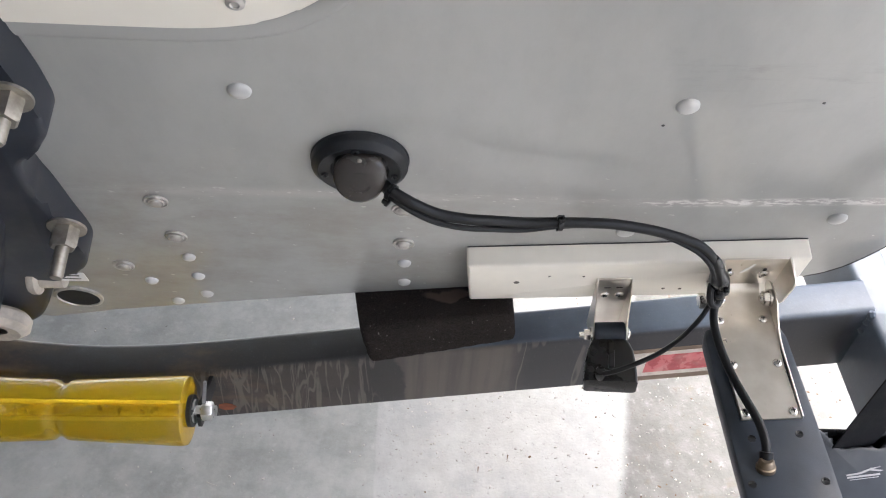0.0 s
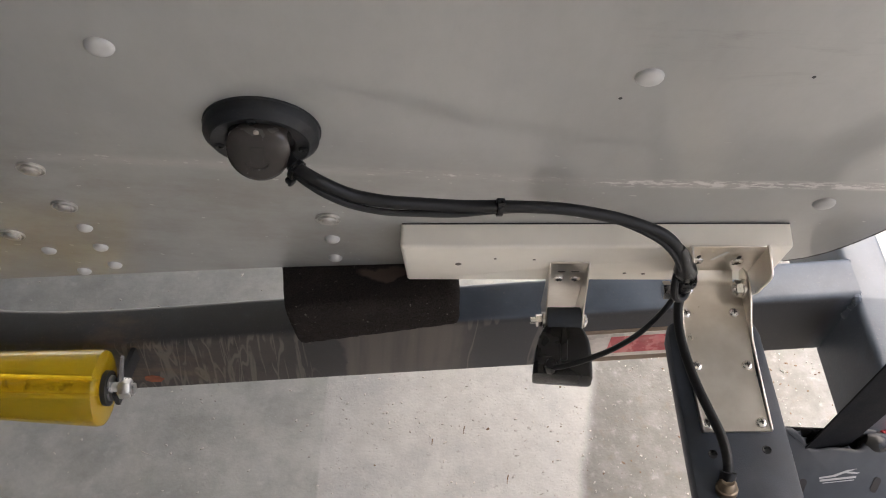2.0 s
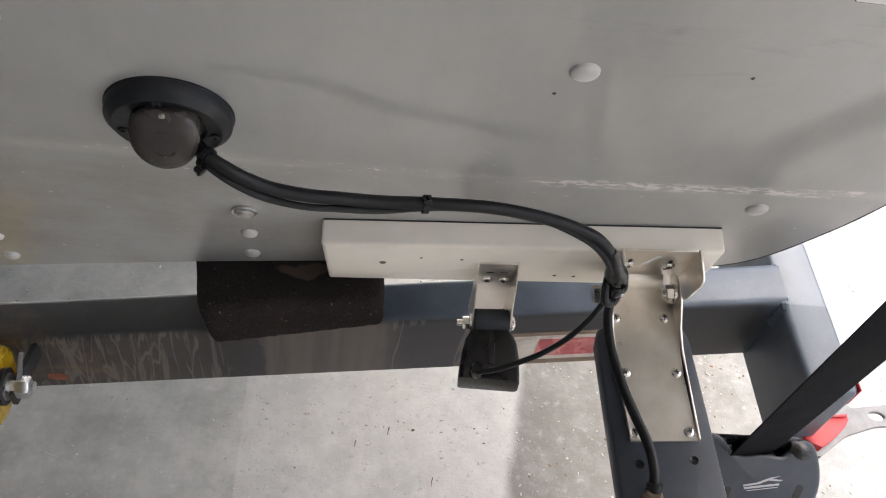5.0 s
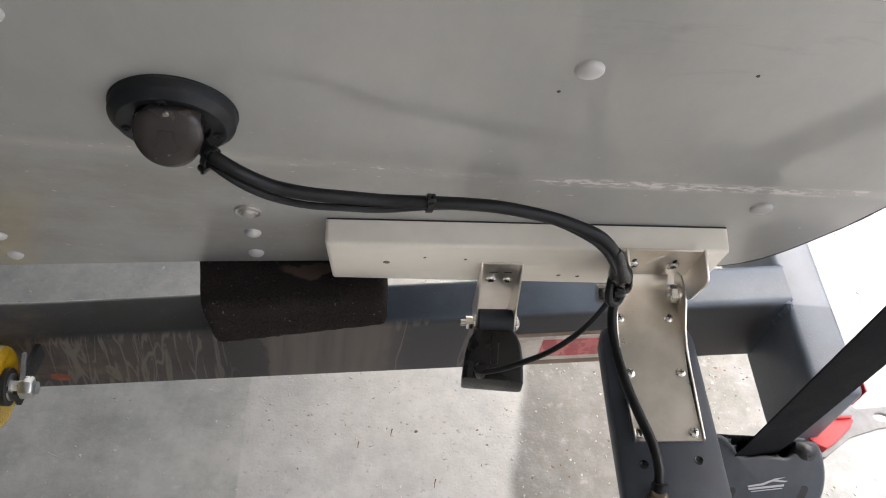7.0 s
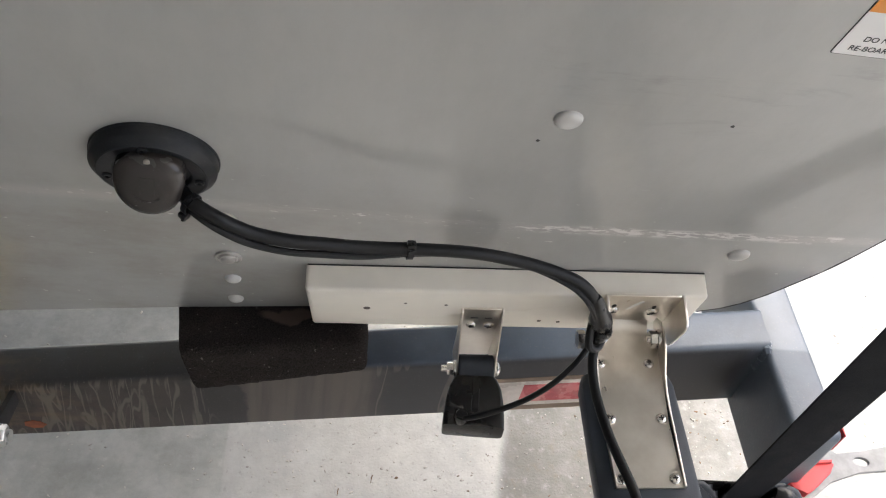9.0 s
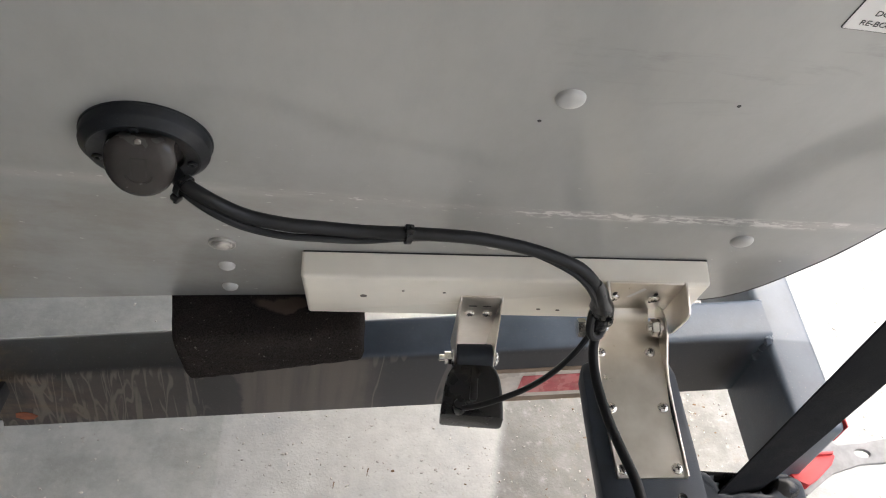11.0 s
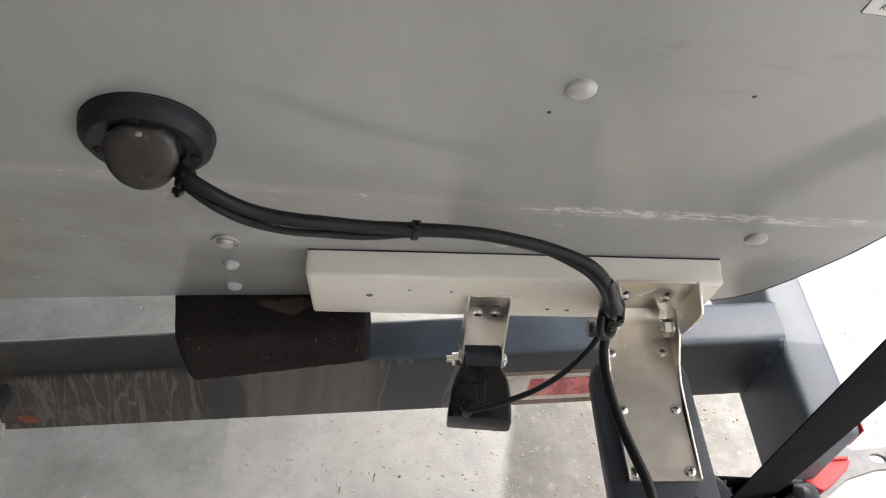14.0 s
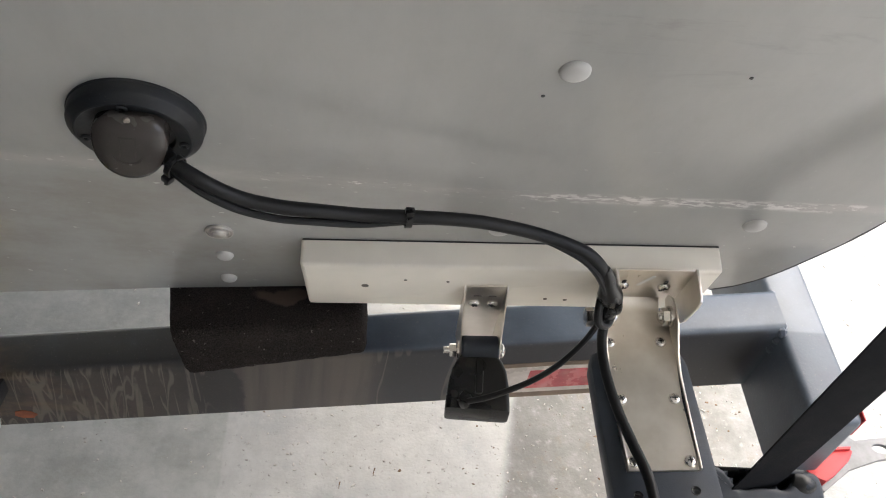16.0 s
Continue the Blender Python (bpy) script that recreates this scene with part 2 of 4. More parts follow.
def hull_paint():
    """Grey factory paint on aluminium, rubbed through along one line."""
    n = Nodes("hull_paint")
    x, s = n.axis(0), n.axis(1)
    big, orange = n.noise(5, 4), n.noise(420, 2)
    c = n.mix(n.ramp(big, 0.3, 0.7), (0.375, 0.378, 0.360), (0.408, 0.411, 0.392))
    c = n.mix(n.math("MULTIPLY", n.ramp(n.noise(26, 5, 0.7, n.scaled(1.0, 0.45, 1.0)), 0.35, 0.75), 0.20), c, (0.22, 0.215, 0.20))
    wave = n.math("ADD", n.math("MULTIPLY", n.math("SUBTRACT", n.noise(9, 4), 0.5), 0.010), n.ramp(x, -0.12, 0.24, 0.004, -0.016))
    d = n.math("ABSOLUTE", n.math("SUBTRACT", n.math("ADD", s, wave), 0.067))
    band = n.ramp(d, 0.002, 0.0085, 1.0, 0.0)
    streak = n.math("ADD", n.math("MULTIPLY", n.noise(75, 6, 0.8, n.scaled(0.45, 2.0, 1.0)), 0.55), n.math("MULTIPLY", n.noise(190, 3, 0.6, n.scaled(0.5, 1.2, 1.0)), 0.45))
    more = n.math("MULTIPLY", n.ramp(x, -0.14, 0.0, 0.475, 0.565), n.ramp(x, 0.10, 0.20, 1.0, 0.84))
    rub = n.math("MULTIPLY", band, n.ramp(n.math("ADD", streak, n.math("SUBTRACT", more, 0.5)), 0.54, 0.59))
    haze = n.math("MULTIPLY", n.ramp(d, 0.0, 0.012, 0.66, 0.0), n.ramp(n.noise(14, 5, 0.7, n.scaled(0.5, 2.0, 1.0)), 0.36, 0.62))
    # soil: brown reflection of roller and trailer low on the sheet, painted in
    soil = n.math("MULTIPLY", n.math("MULTIPLY", n.ramp(s, 0.02, 0.15, 1.0, 0.0), n.ramp(x, -0.34, 0.02, 1.0, 0.25)), n.ramp(n.noise(7, 6, 0.7, n.scaled(1.0, 1.6, 1.0)), 0.35, 0.70))
    c = n.mix(n.math("MULTIPLY", soil, 0.55), c, (0.215, 0.188, 0.150))
    smudge = n.math("MULTIPLY", n.ramp(n.noise(8, 6, 0.72, n.scaled(0.8, 3.2, 1.0, (0, 0, 8)), 0.6), 0.54, 0.72), n.ramp(n.math("ABSOLUTE", n.math("SUBTRACT", s, 0.235)), 0.01, 0.07, 1.0, 0.0))
    c = n.mix(n.math("MULTIPLY", n.math("MULTIPLY", smudge, n.ramp(x, -0.16, -0.02)), 0.45), c, (0.17, 0.165, 0.155))
    c = n.mix(haze, c, (0.50, 0.49, 0.46))
    c = n.mix(rub, c, (0.72, 0.71, 0.68))
    chips = n.math("MULTIPLY", n.ramp(n.noise(150, 2, 0.5, n.scaled(0.7, 1.2, 1.0, (0, 0, 30))), 0.71, 0.73), n.ramp(n.noise(18, 2), 0.42, 0.52))
    low = n.ramp(s, 0.0, 0.17, 1.0, 0.0)
    c = n.mix(n.math("MULTIPLY", n.math("MULTIPLY", chips, low), 0.8), c, (0.66, 0.65, 0.61))
    n.bump(orange, 0.03, 0.0006)
    r = n.math("ADD", n.ramp(big, 0.2, 0.8, 0.36, 0.42), n.math("MULTIPLY", rub, 0.3))
    return n.done(c, r, 0.0, IOR=1.55, Coat_Weight=0.8, Coat_Roughness=0.09, Coat_IOR=1.5)


def frame_paint():
    """Dark blue-black trailer paint with dried run marks, scuffs, road dirt and painted-in shade."""
    n = Nodes("frame_paint")
    x, z = n.axis(0), n.axis(2)
    big, small = n.noise(12, 5), n.noise(350, 2)
    c = n.mix(n.ramp(big, 0.3, 0.7), (0.058, 0.078, 0.108), (0.104, 0.134, 0.176))
    here = n.math("MULTIPLY", n.ramp(x, -0.62, -0.5), n.ramp(x, -0.10, 0.03, 1.0, 0.0))
    # grime toward the middle, with the shade under the hull painted into it
    grime_shade = n.math("MULTIPLY", n.ramp(x, -0.34, -0.12, 1.0, 0.0), n.ramp(n.noise(10, 4, 0.6), 0.25, 0.55, 0.45, 0.9))
    c = n.mix(grime_shade, c, (0.024, 0.022, 0.021))
    # rear face: mud film, with that side's shade put into the colour
    rear_film_shade = n.math("MULTIPLY", n.ramp(n.axis(1), 0.0605, 0.0640, 0.86, 0.0), n.ramp(x, 0.22, 0.243, 1.0, 0.25))
    c = n.mix(rear_film_shade, c, (0.030, 0.026, 0.024))
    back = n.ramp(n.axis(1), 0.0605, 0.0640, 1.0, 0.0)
    # a pale dried sheet of muddy water, sharp on one side, with upright runs in it
    wander = n.math("MULTIPLY", n.math("SUBTRACT", n.noise(24, 3, 0.6), 0.5), 0.05)
    lean = n.math("ADD", n.math("ADD", x, wander), n.math("MULTIPLY", z, 0.12))
    sheet = n.math("MULTIPLY", n.ramp(lean, -0.245, -0.238), n.ramp(lean, -0.125, -0.085, 1.0, 0.0))
    upright = n.ramp(n.noise(46, 3, 0.6, n.scaled(1.0, 0.2, 0.07)), 0.36, 0.66, 0.45, 1.0)
    c = n.mix(n.math("MULTIPLY", n.math("MULTIPLY", n.math("MULTIPLY", sheet, upright), back), 0.72), c, (0.145, 0.122, 0.104))
    veil = n.math("MULTIPLY", n.math("MULTIPLY", n.ramp(n.noise(15, 5, 0.65, n.scaled(1.0, 0.3, 0.7)), 0.44, 0.58), n.ramp(x, -0.36, -0.30, 1.0, 0.0)), n.math("MULTIPLY", here, back))
    c = n.mix(n.math("MULTIPLY", veil, 0.34), c, (0.105, 0.086, 0.070))
    # runs: broad forked ones on one end, fine upright ones on the other
    forks = None
    for scale, squash, turn, width, shift in ((30, 0.13, 16, 0.016, 0.50), (27, 0.12, -22, 0.017, 0.46), (36, 0.10, 2, 0.012, 0.53), (24, 0.20, -38, 0.012, 0.52)):
        vein = n.math("ABSOLUTE", n.math("SUBTRACT", n.noise(scale, 2, 0.5, n.scaled(1.0, 0.2, squash, (0, turn, 0)), 0.45), shift))
        layer = n.math("MULTIPLY", n.ramp(vein, width * 0.3, width, 1.0, 0.0), n.ramp(n.noise(19 + squash * 50, 3, 0.5, n.scaled(1.0, 0.2, 0.6)), 0.42, 0.54))
        forks = layer if forks is None else n.math("MAXIMUM", forks, layer)
    forks = n.math("MULTIPLY", forks, n.ramp(x, -0.32, -0.29, 1.0, 0.0))
    ridge = n.math("ABSOLUTE", n.math("SUBTRACT", n.noise(38, 2, 0.5, n.scaled(1.0, 0.2, 0.11, (0, 9, 0)), 0.2), 0.5))
    fine = n.math("MULTIPLY", n.ramp(ridge, 0.005, 0.020, 1.0, 0.0), n.ramp(n.noise(20, 3), 0.32, 0.46))
    total = n.math("MAXIMUM", forks, fine)
    zone = n.math("MAXIMUM", n.ramp(x, -0.33, -0.28, 0.85, 0.0), n.ramp(x, -0.17, -0.13, 0.0, 0.8))
    lines = n.math("MULTIPLY", n.math("MULTIPLY", total, zone), n.math("MULTIPLY", here, back))
    c = n.mix(n.math("MULTIPLY", lines, 0.46), c, (0.240, 0.210, 0.180))
    worn = n.math("MULTIPLY", n.ramp(x, -0.55, -0.34, 1.0, 0.0), n.ramp(n.noise(13, 5, 0.65, n.scaled(0.6, 1, 1.6)), 0.46, 0.66))
    c = n.mix(n.math("MULTIPLY", worn, 0.5), c, (0.20, 0.13, 0.075))
    c = n.mix(n.math("MULTIPLY", n.ramp(n.noise(500, 2), 0.64, 0.72), 0.25), c, (0.3, 0.28, 0.25))
    n.link(n.math("ADD", n.math("MULTIPLY", back, -0.6), 0.65), n.b.inputs["Coat Weight"])
    n.bump(small, 0.35, 0.0005)
    return n.done(c, n.math("ADD", n.ramp(big, 0.2, 0.8, 0.32, 0.45), n.math("MULTIPLY", n.math("MAXIMUM", rear_film_shade, n.math("MULTIPLY", grime_shade, back)), 0.30)), 0.0, Specular_IOR_Level=0.6, Coat_Roughness=0.42)


def stainless():
    n = Nodes("stainless")
    grain = n.noise(60, 3, 0.6, n.scaled(10, 1, 1))
    cloud = n.noise(30, 4)
    c = n.mix(n.ramp(cloud, 0.3, 0.7), (0.72, 0.67, 0.60), (0.84, 0.80, 0.735))
    return n.done(c, n.ramp(n.math("ADD", n.math("MULTIPLY", grain, 0.25), n.math("MULTIPLY", cloud, 0.75)), 0.3, 0.7, 0.27, 0.37), 1.0)


def carpet():
    n = Nodes("carpet")
    pile, big = n.noise(900, 3, 0.7), n.noise(16, 4)
    c = n.mix(n.ramp(pile, 0.3, 0.7), (0.010, 0.0085, 0.008), (0.048, 0.040, 0.036))
    c = n.mix(n.math("MULTIPLY", n.ramp(n.noise(260, 2), 0.68, 0.74), 0.5), c, (0.28, 0.25, 0.22))
    c = n.mix(n.math("MULTIPLY", n.ramp(big, 0.52, 0.75), 0.25), c, (0.085, 0.066, 0.055))
    # a bald brown spot just under the upper edge
    ragged = n.math("MULTIPLY", n.math("SUBTRACT", n.noise(55, 3), 0.5), 0.016)
    reach = n.math("ADD", n.math("ABSOLUTE", n.math("SUBTRACT", n.axis(0), 0.014)), ragged)
    hem = n.math("ADD", n.math("SUBTRACT", n.axis(1), n.math("MULTIPLY", reach, 0.45)), ragged)
    bald = n.math("MULTIPLY", n.math("MULTIPLY", n.ramp(reach, 0.020, 0.030, 1.0, 0.0), n.ramp(hem, 0.010, 0.013)), n.ramp(n.math("ADD", n.axis(1), ragged), 0.026, 0.030, 1.0, 0.1))
    c = n.mix(n.math("MULTIPLY", bald, 0.8), c, (0.135, 0.100, 0.082))
    n.bump(pile, 0.9, 0.003)
    return n.done(c, 1.0, 0.0, Specular_IOR_Level=0.12)


def amber():
    n = Nodes("amber_urethane")
    c = n.mix(n.ramp(n.noise(12, 4), 0.3, 0.7), (1.0, 0.66, 0.018), (1.0, 0.75, 0.04))
    n.bump(n.noise(60, 3), 0.05, 0.001)
    return n.done(c, 0.07, 0.0, IOR=1.48, Transmission_Weight=0.72)


CONCRETE, HULL, FRAME, STEEL, CARPET, AMBER = concrete(), hull_paint(), frame_paint(), stainless(), carpet(), amber()
BARE = plain("bare_washer", (0.52, 0.50, 0.47), 0.34, 0.6, var=0.15, coarse=120, bump=0.1)
BOLT_PAINT = plain("bolt_paint", (0.58, 0.58, 0.56), 0.36, bump=0.05, Coat_Weight=0.2)
BOARD = plain("marine_board", (0.88, 0.835, 0.74), 0.42, var=0.05, coarse=14, fine=500, bump=0.12, depth=0.0003, dust=0.10, dust_col=(0.42, 0.38, 0.31))
CREAM = plain("cream_gelcoat", (0.80, 0.765, 0.68), 0.3, var=0.04, coarse=6, bump=0.03)
BLACK = plain("black_plastic", (0.006, 0.0063, 0.007), 0.27, var=0.25, bump=0.2, depth=0.0002, dust=0.015, Specular_IOR_Level=0.4)
COVER = plain("cover_plastic", (0.010, 0.0118, 0.0145), 0.45, var=0.25, coarse=40, bump=0.3, depth=0.0004, dust=0.08, Specular_IOR_Level=0.35)
CAP = plain("smoked_plastic", (0.036, 0.031, 0.028), 0.20, var=0.15, coarse=40, bump=0.08, dust=0.05)
BODY = plain("transducer_plastic", (0.025, 0.033, 0.046), 0.48, var=0.2, coarse=30, fine=900, bump=0.4, depth=0.0003, dust=0.05)
CABLE = plain("cable_jacket", (0.006, 0.0063, 0.0072), 0.42, var=0.25, bump=0.15, dust=0.015, Specular_IOR_Level=0.32)
ZINC = plain("zinc_plate", (0.66, 0.66, 0.66), 0.3, 1.0, var=0.12, coarse=90, bump=0.1)
CHROME = plain("polished_steel", (0.72, 0.70, 0.66), 0.2, 1.0, var=0.10, coarse=120, bump=0.06)
BRASS = plain("dull_brass", (0.25, 0.20, 0.145), 0.45, 1.0, var=0.2, coarse=90)
HOUSING = plain("housing_plastic", (0.028, 0.034, 0.043), 0.46, var=0.15, coarse=30, fine=800, bump=0.3, depth=0.0003, dust=0.04, Specular_IOR_Level=0.4)
WEBBING = plain("webbing", (0.0052, 0.0060, 0.0082), 0.85, var=0.3, coarse=40, fine=1400, bump=0.5, depth=0.0005, dust=0.01, Specular_IOR_Level=0.15)
RED = plain("red_plastic", (0.46, 0.024, 0.030), 0.45, var=0.08, bump=0.05)
TAPE_RED = plain("red_reflective", (0.52, 0.13, 0.14), 0.25, var=0.18, coarse=60, fine=900, bump=0.1, dust=0.35, dust_col=(0.55, 0.45, 0.40))
TAPE_WHITE = plain("white_reflective", (0.62, 0.57, 0.52), 0.3, var=0.15, coarse=60, fine=900, bump=0.1, dust=0.4, dust_col=(0.36, 0.28, 0.22))
CLAY = plain("dried_mud", (0.24, 0.18, 0.135), 0.8, var=0.2, coarse=40)
PLATE = plain("dull_plate", (0.20, 0.20, 0.205), 0.55, 0.3, var=0.2, coarse=60, bump=0.15)
MOTOR = plain("motor_paint", (0.016, 0.020, 0.031), 0.45, var=0.2, coarse=20, bump=0.06, Coat_Weight=0.3, dust=0.08)
LABEL = plain("label_white", (0.80, 0.79, 0.77), 0.35, var=0.03, bump=0.02)
ORANGE = plain("label_orange", (0.80, 0.30, 0.03), 0.35, var=0.05, bump=0.02)
INK = plain("label_ink", (0.02, 0.02, 0.02), 0.4, bump=0.02)
SILVER = plain("badge_silver", (0.34, 0.345, 0.35), 0.4, var=0.05, bump=0.02)
DARK = plain("dark_hole", (0.012, 0.011, 0.010), 0.7, bump=0.1)
RUST = plain("orange_primer", (0.27, 0.085, 0.04), 0.7, var=0.3, coarse=60)
GRIT = plain("grit", (0.56, 0.53, 0.48), 0.9, var=0.3, coarse=9, bump=0.4)
LEAF = plain("dry_leaf", (0.16, 0.10, 0.055), 0.8, var=0.5, coarse=9)
WALL = plain("wall_paint", (0.62, 0.61, 0.58), 0.7, var=0.06, coarse=2, fine=60, bump=0.3, depth=0.002)
# dark colour for an unseen wall, added to dim the left side
DARK_BLOCK = plain("dark_block_wall", (0.16, 0.13, 0.10), 0.7, var=0.15, coarse=3, fine=60, bump=0.3, depth=0.002)
TAN = plain("tan_paint", (0.50, 0.45, 0.38), 0.55, var=0.2, coarse=60, dust=0.2)
STUD = plain("dull_steel", (0.40, 0.37, 0.32), 0.42, 0.85, var=0.25, coarse=90, bump=0.15, dust=0.25)
RIM = plain("rim_paint", (0.37, 0.372, 0.355), 0.4, var=0.08, coarse=8, bump=0.04, Coat_Weight=0.4)
HOLE = plain("dirty_hole", (0.16, 0.14, 0.115), 0.8, var=0.4, coarse=400)
RUBBER = plain("rubber", (0.018, 0.018, 0.019), 0.65, var=0.2)

# ---- structure ----
bm = bmesh.new()
bmesh.ops.create_grid(bm, x_segments=8, y_segments=8, size=60)
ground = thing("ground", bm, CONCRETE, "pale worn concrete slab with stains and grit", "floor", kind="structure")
# unseen walls and ceiling, added to block and shape the sky light
thing("unseen_wall_south", box(-2.6, 1.5, -3.0, -2.8, 0, 2.7), WALL, "plain unseen back wall added to block light", "wall", kind="structure")
thing("unseen_wall_west", box(-2.6, -2.5, -2.8, 0.9, 0, 2.7), DARK_BLOCK, "plain unseen dark side wall added to darken that side", "wall", kind="structure")
thing("ceiling", box(-2.6, 1.58, -3.0, 0.9, 2.7, 2.85), WALL, "plain pale unseen ceiling added to block the sky", "ceiling", kind="structure")


# ---- boat ----
boat = group("boat", (-0.66, 1.0, 0.38), "grey painted aluminium boat stern resting on a trailer", "boat")
KEEL = -0.66
low = [(-0.66, -0.222), (-0.59, -0.199), (-0.494, -0.1765), (-0.324, -0.1375), (-0.215, -0.1165), (0.118, -0.071),
       (0.134, -0.061), (0.1466, -0.047), (0.1560, -0.030), (0.1634, -0.0116), (0.1767, 0.0279), (0.1841, 0.0628), (0.205, 0.20), (0.225, 0.5)]
outline = low + [(2 * KEEL - x, y) for x, y in low[:0:-1]]
transom = part("transom", slab(outline, -0.004, 0.0), HULL, boat, "grey painted transom sheet with a rubbed line", MT)
# shell: the bottom and sides run forward from the transom's edge
bm = bmesh.new()
rows = []
for k, y in enumerate((0.0, 0.35, 0.7, 1.0)):
    ring = []
    for x, s in outline:
        p = MT @ Vector((x, s, -0.003))
        ring.append(bm.verts.new((p.x, p.y + y, p.z)))
    rows.append(ring)
for a, b in zip(rows, rows[1:]):
    for i in range(len(a) - 1):
        bm.faces.new((a[i], a[i + 1], b[i + 1], b[i]))
    bm.faces.new((a[-1], a[0], b[0], b[-1]))
bm.faces.new(rows[-1])
part("hull_shell", bm, HULL, boat, "grey aluminium bottom and sides")
# black line between the sheet and the shell's edge behind it
edge_line = [MT @ Vector((x + 0.0008, s - 0.0016, -0.003)) for x, s in low[5:13]]
part("hull_seam", tube(smooth_line(edge_line, 4), 0.0030, 8), RUBBER, boat, "black seam line along the hull edge")

# moulded pad for the motor, with its raised rim
pad_low = [(-1.02, 0.2655), (-0.60, 0.2655), (-0.46, 0.2650), (-0.412, 0.2657), (-0.3807, 0.2700), (-0.3558, 0.2780), (-0.333, 0.2941), (-0.315, 0.3115), (-0.306, 0.3295), (-0.300, 0.3645), (-0.298, 0.4600), (-1.02, 0.4600)]
pad_curve = [(p.x, p.y) for p in smooth_line([Vector((x, y, 0)) for x, y in pad_low[2:10]], 6)]
part("motor_pad", slab([pad_low[0], pad_low[1], *pad_curve, pad_low[-2], pad_low[-1]], 0.0, 0.004, 0.002), CREAM, boat, "cream moulded motor well panel", MT)
rim = [MT @ Vector((x + dx, y + dy, 0.002)) for (x, y), (dx, dy) in zip(pad_low[:11], [(0, -0.007), (0, -0.007), (0, -0.007), (0, -0.007), (0.002, -0.007), (0.004, -0.006), (0.005, -0.005), (0.006, -0.003), (0.007, -0.001), (0.007, 0), (0.007, 0)])]
bm = tube(smooth_line(rim, 5), 0.009, 12)
for v in bm.verts:
    q = MT.inverted() @ v.co
    q.z = q.z * 0.3
    v.co = MT @ q
part("pad_rim", bm, RIM, boat, "raised grey rim pressed around the panel")
part("pad_screw", turned([(0.006, 0.004), (0.0058, 0.0065), (0.003, 0.008), (0.0022, 0.0072), (0, 0.0072)], 20), BARE, boat, m=MT @ Matrix.Translation((-0.381, 0.2914, 0)))


def dome_profile(r, h, n=7):
    return [(r * math.cos(math.pi / 2 * i / n), h * math.sin(math.pi / 2 * i / n)) for i in range(n)] + [(0, h)]


carriage = bpy.data.meshes.new("carriage_bolt")
bm = turned([(0.0084, 0.0)] + [(r, z + 0.0008) for r, z in dome_profile(0.0082, 0.0031)], 24)
bm.to_mesh(carriage)
bm.free()
rivet = bpy.data.meshes.new("rivet")
bm = turned([(0.0066, 0.0)] + [(r, z + 0.0005) for r, z in dome_profile(0.0064, 0.0036)], 20)
bm.to_mesh(rivet)
bm.free()
for me in (carriage, rivet):
    me.materials.append(BOLT_PAINT)
    for p in me.polygons:
        p.use_smooth = True
for x, s in ((-0.0829, 0.2), (0.097, 0.047), (-0.393, 0.2), (-0.0805, 0.0125)):
    put("carriage_bolt", carriage, boat, MT @ Matrix.Translation((x, s, 0)))
for x, s in ((-0.2765, -0.0635), (-0.276, -0.107), (-0.4805, -0.062), (-0.5285, -0.118), (-0.4798, -0.1047), (-0.4794, -0.148), (-0.513, -0.168)):
    put("rivet", rivet, boat, MT @ Matrix.Translation((x, s, 0)))


def washer_bolt():
    return joined(turned([(0.0100, 0.0), (0.0101, 0.0013), (0.0096, 0.0020), (0.0090, 0.0019), (0.0086, 0.0010), (0.0060, 0.0008)], 32),
                  turned([(0.0070, 0.0005), (0.0070, 0.0026), (0.0064, 0.0032), (0.0058, 0.0031)] + [(r, z + 0.0030) for r, z in dome_profile(0.0052, 0.0014)], 28))


washers = bpy.data.meshes.new("washer_bolt")
bm = washer_bolt()
bm.to_mesh(washers)
bm.free()
washers.materials.append(BARE)
for x, s in ((-0.278, -0.0222), (-0.279, 0.0417), (-0.486, 0.0437), (-0.4832, -0.0197), (-0.547, -0.0842)):
    put("washer_bolt", washers, boat, MT @ Matrix.Translation((x, s, 0)), "bare metal bolt on a washer")
for x, s in ((-0.0935, 0.1755), (0.0105, 0.2085), (-0.322, 0.325), (-0.334, 0.326)):
    part("paint_chip", turned([(0.0013, 0), (0.001, 0.0003), (0, 0.0003)], 8), INK, boat, m=MT @ Matrix.Translation((x, s, 0)))
# drain in the corner of the transom
drain = part("drain_fitting", turned([(0.0245, 0), (0.0245, 0.002), (0.0215, 0.003), (0.021, 0.0012), (0.0, 0.0012)], 32), BARE, boat, "open drain fitting with a dark bore", MT @ Matrix.Translation((-0.614, -0.163, 0)))
part("bore", turned([(0.021, 0.0015), (0.0, 0.0015)], 24), DARK, drain, m=MT @ Matrix.Translation((-0.614, -0.163, 0)))

# ---- labels on the transom ----
warning = part("warning_label", slab(round_rect(0.0255, 0.126, 0.2790, 0.3237, 0.0012, 3), 0, 0.0003), INK, boat, "white and orange propeller warning label", MT)
part("label_face", slab(round_rect(0.0260, 0.1255, 0.2795, 0.3232, 0.001, 3), 0.0003, 0.0005), LABEL, warning, m=MT)
part("orange_band", slab([(0.0260, 0.3102), (0.1255, 0.3102), (0.1255, 0.3232), (0.0260, 0.3232)], 0.0005, 0.0007), ORANGE, warning, m=MT)
part("alert_sign", slab([(0.0372, 0.3118), (0.0482, 0.3118), (0.0427, 0.3218)], 0.0007, 0.0009), INK, warning, m=MT)
lettering("WARNING", 0.0125, MT @ Matrix.Translation((0.0505, 0.3121, 0.0008)), INK, warning)
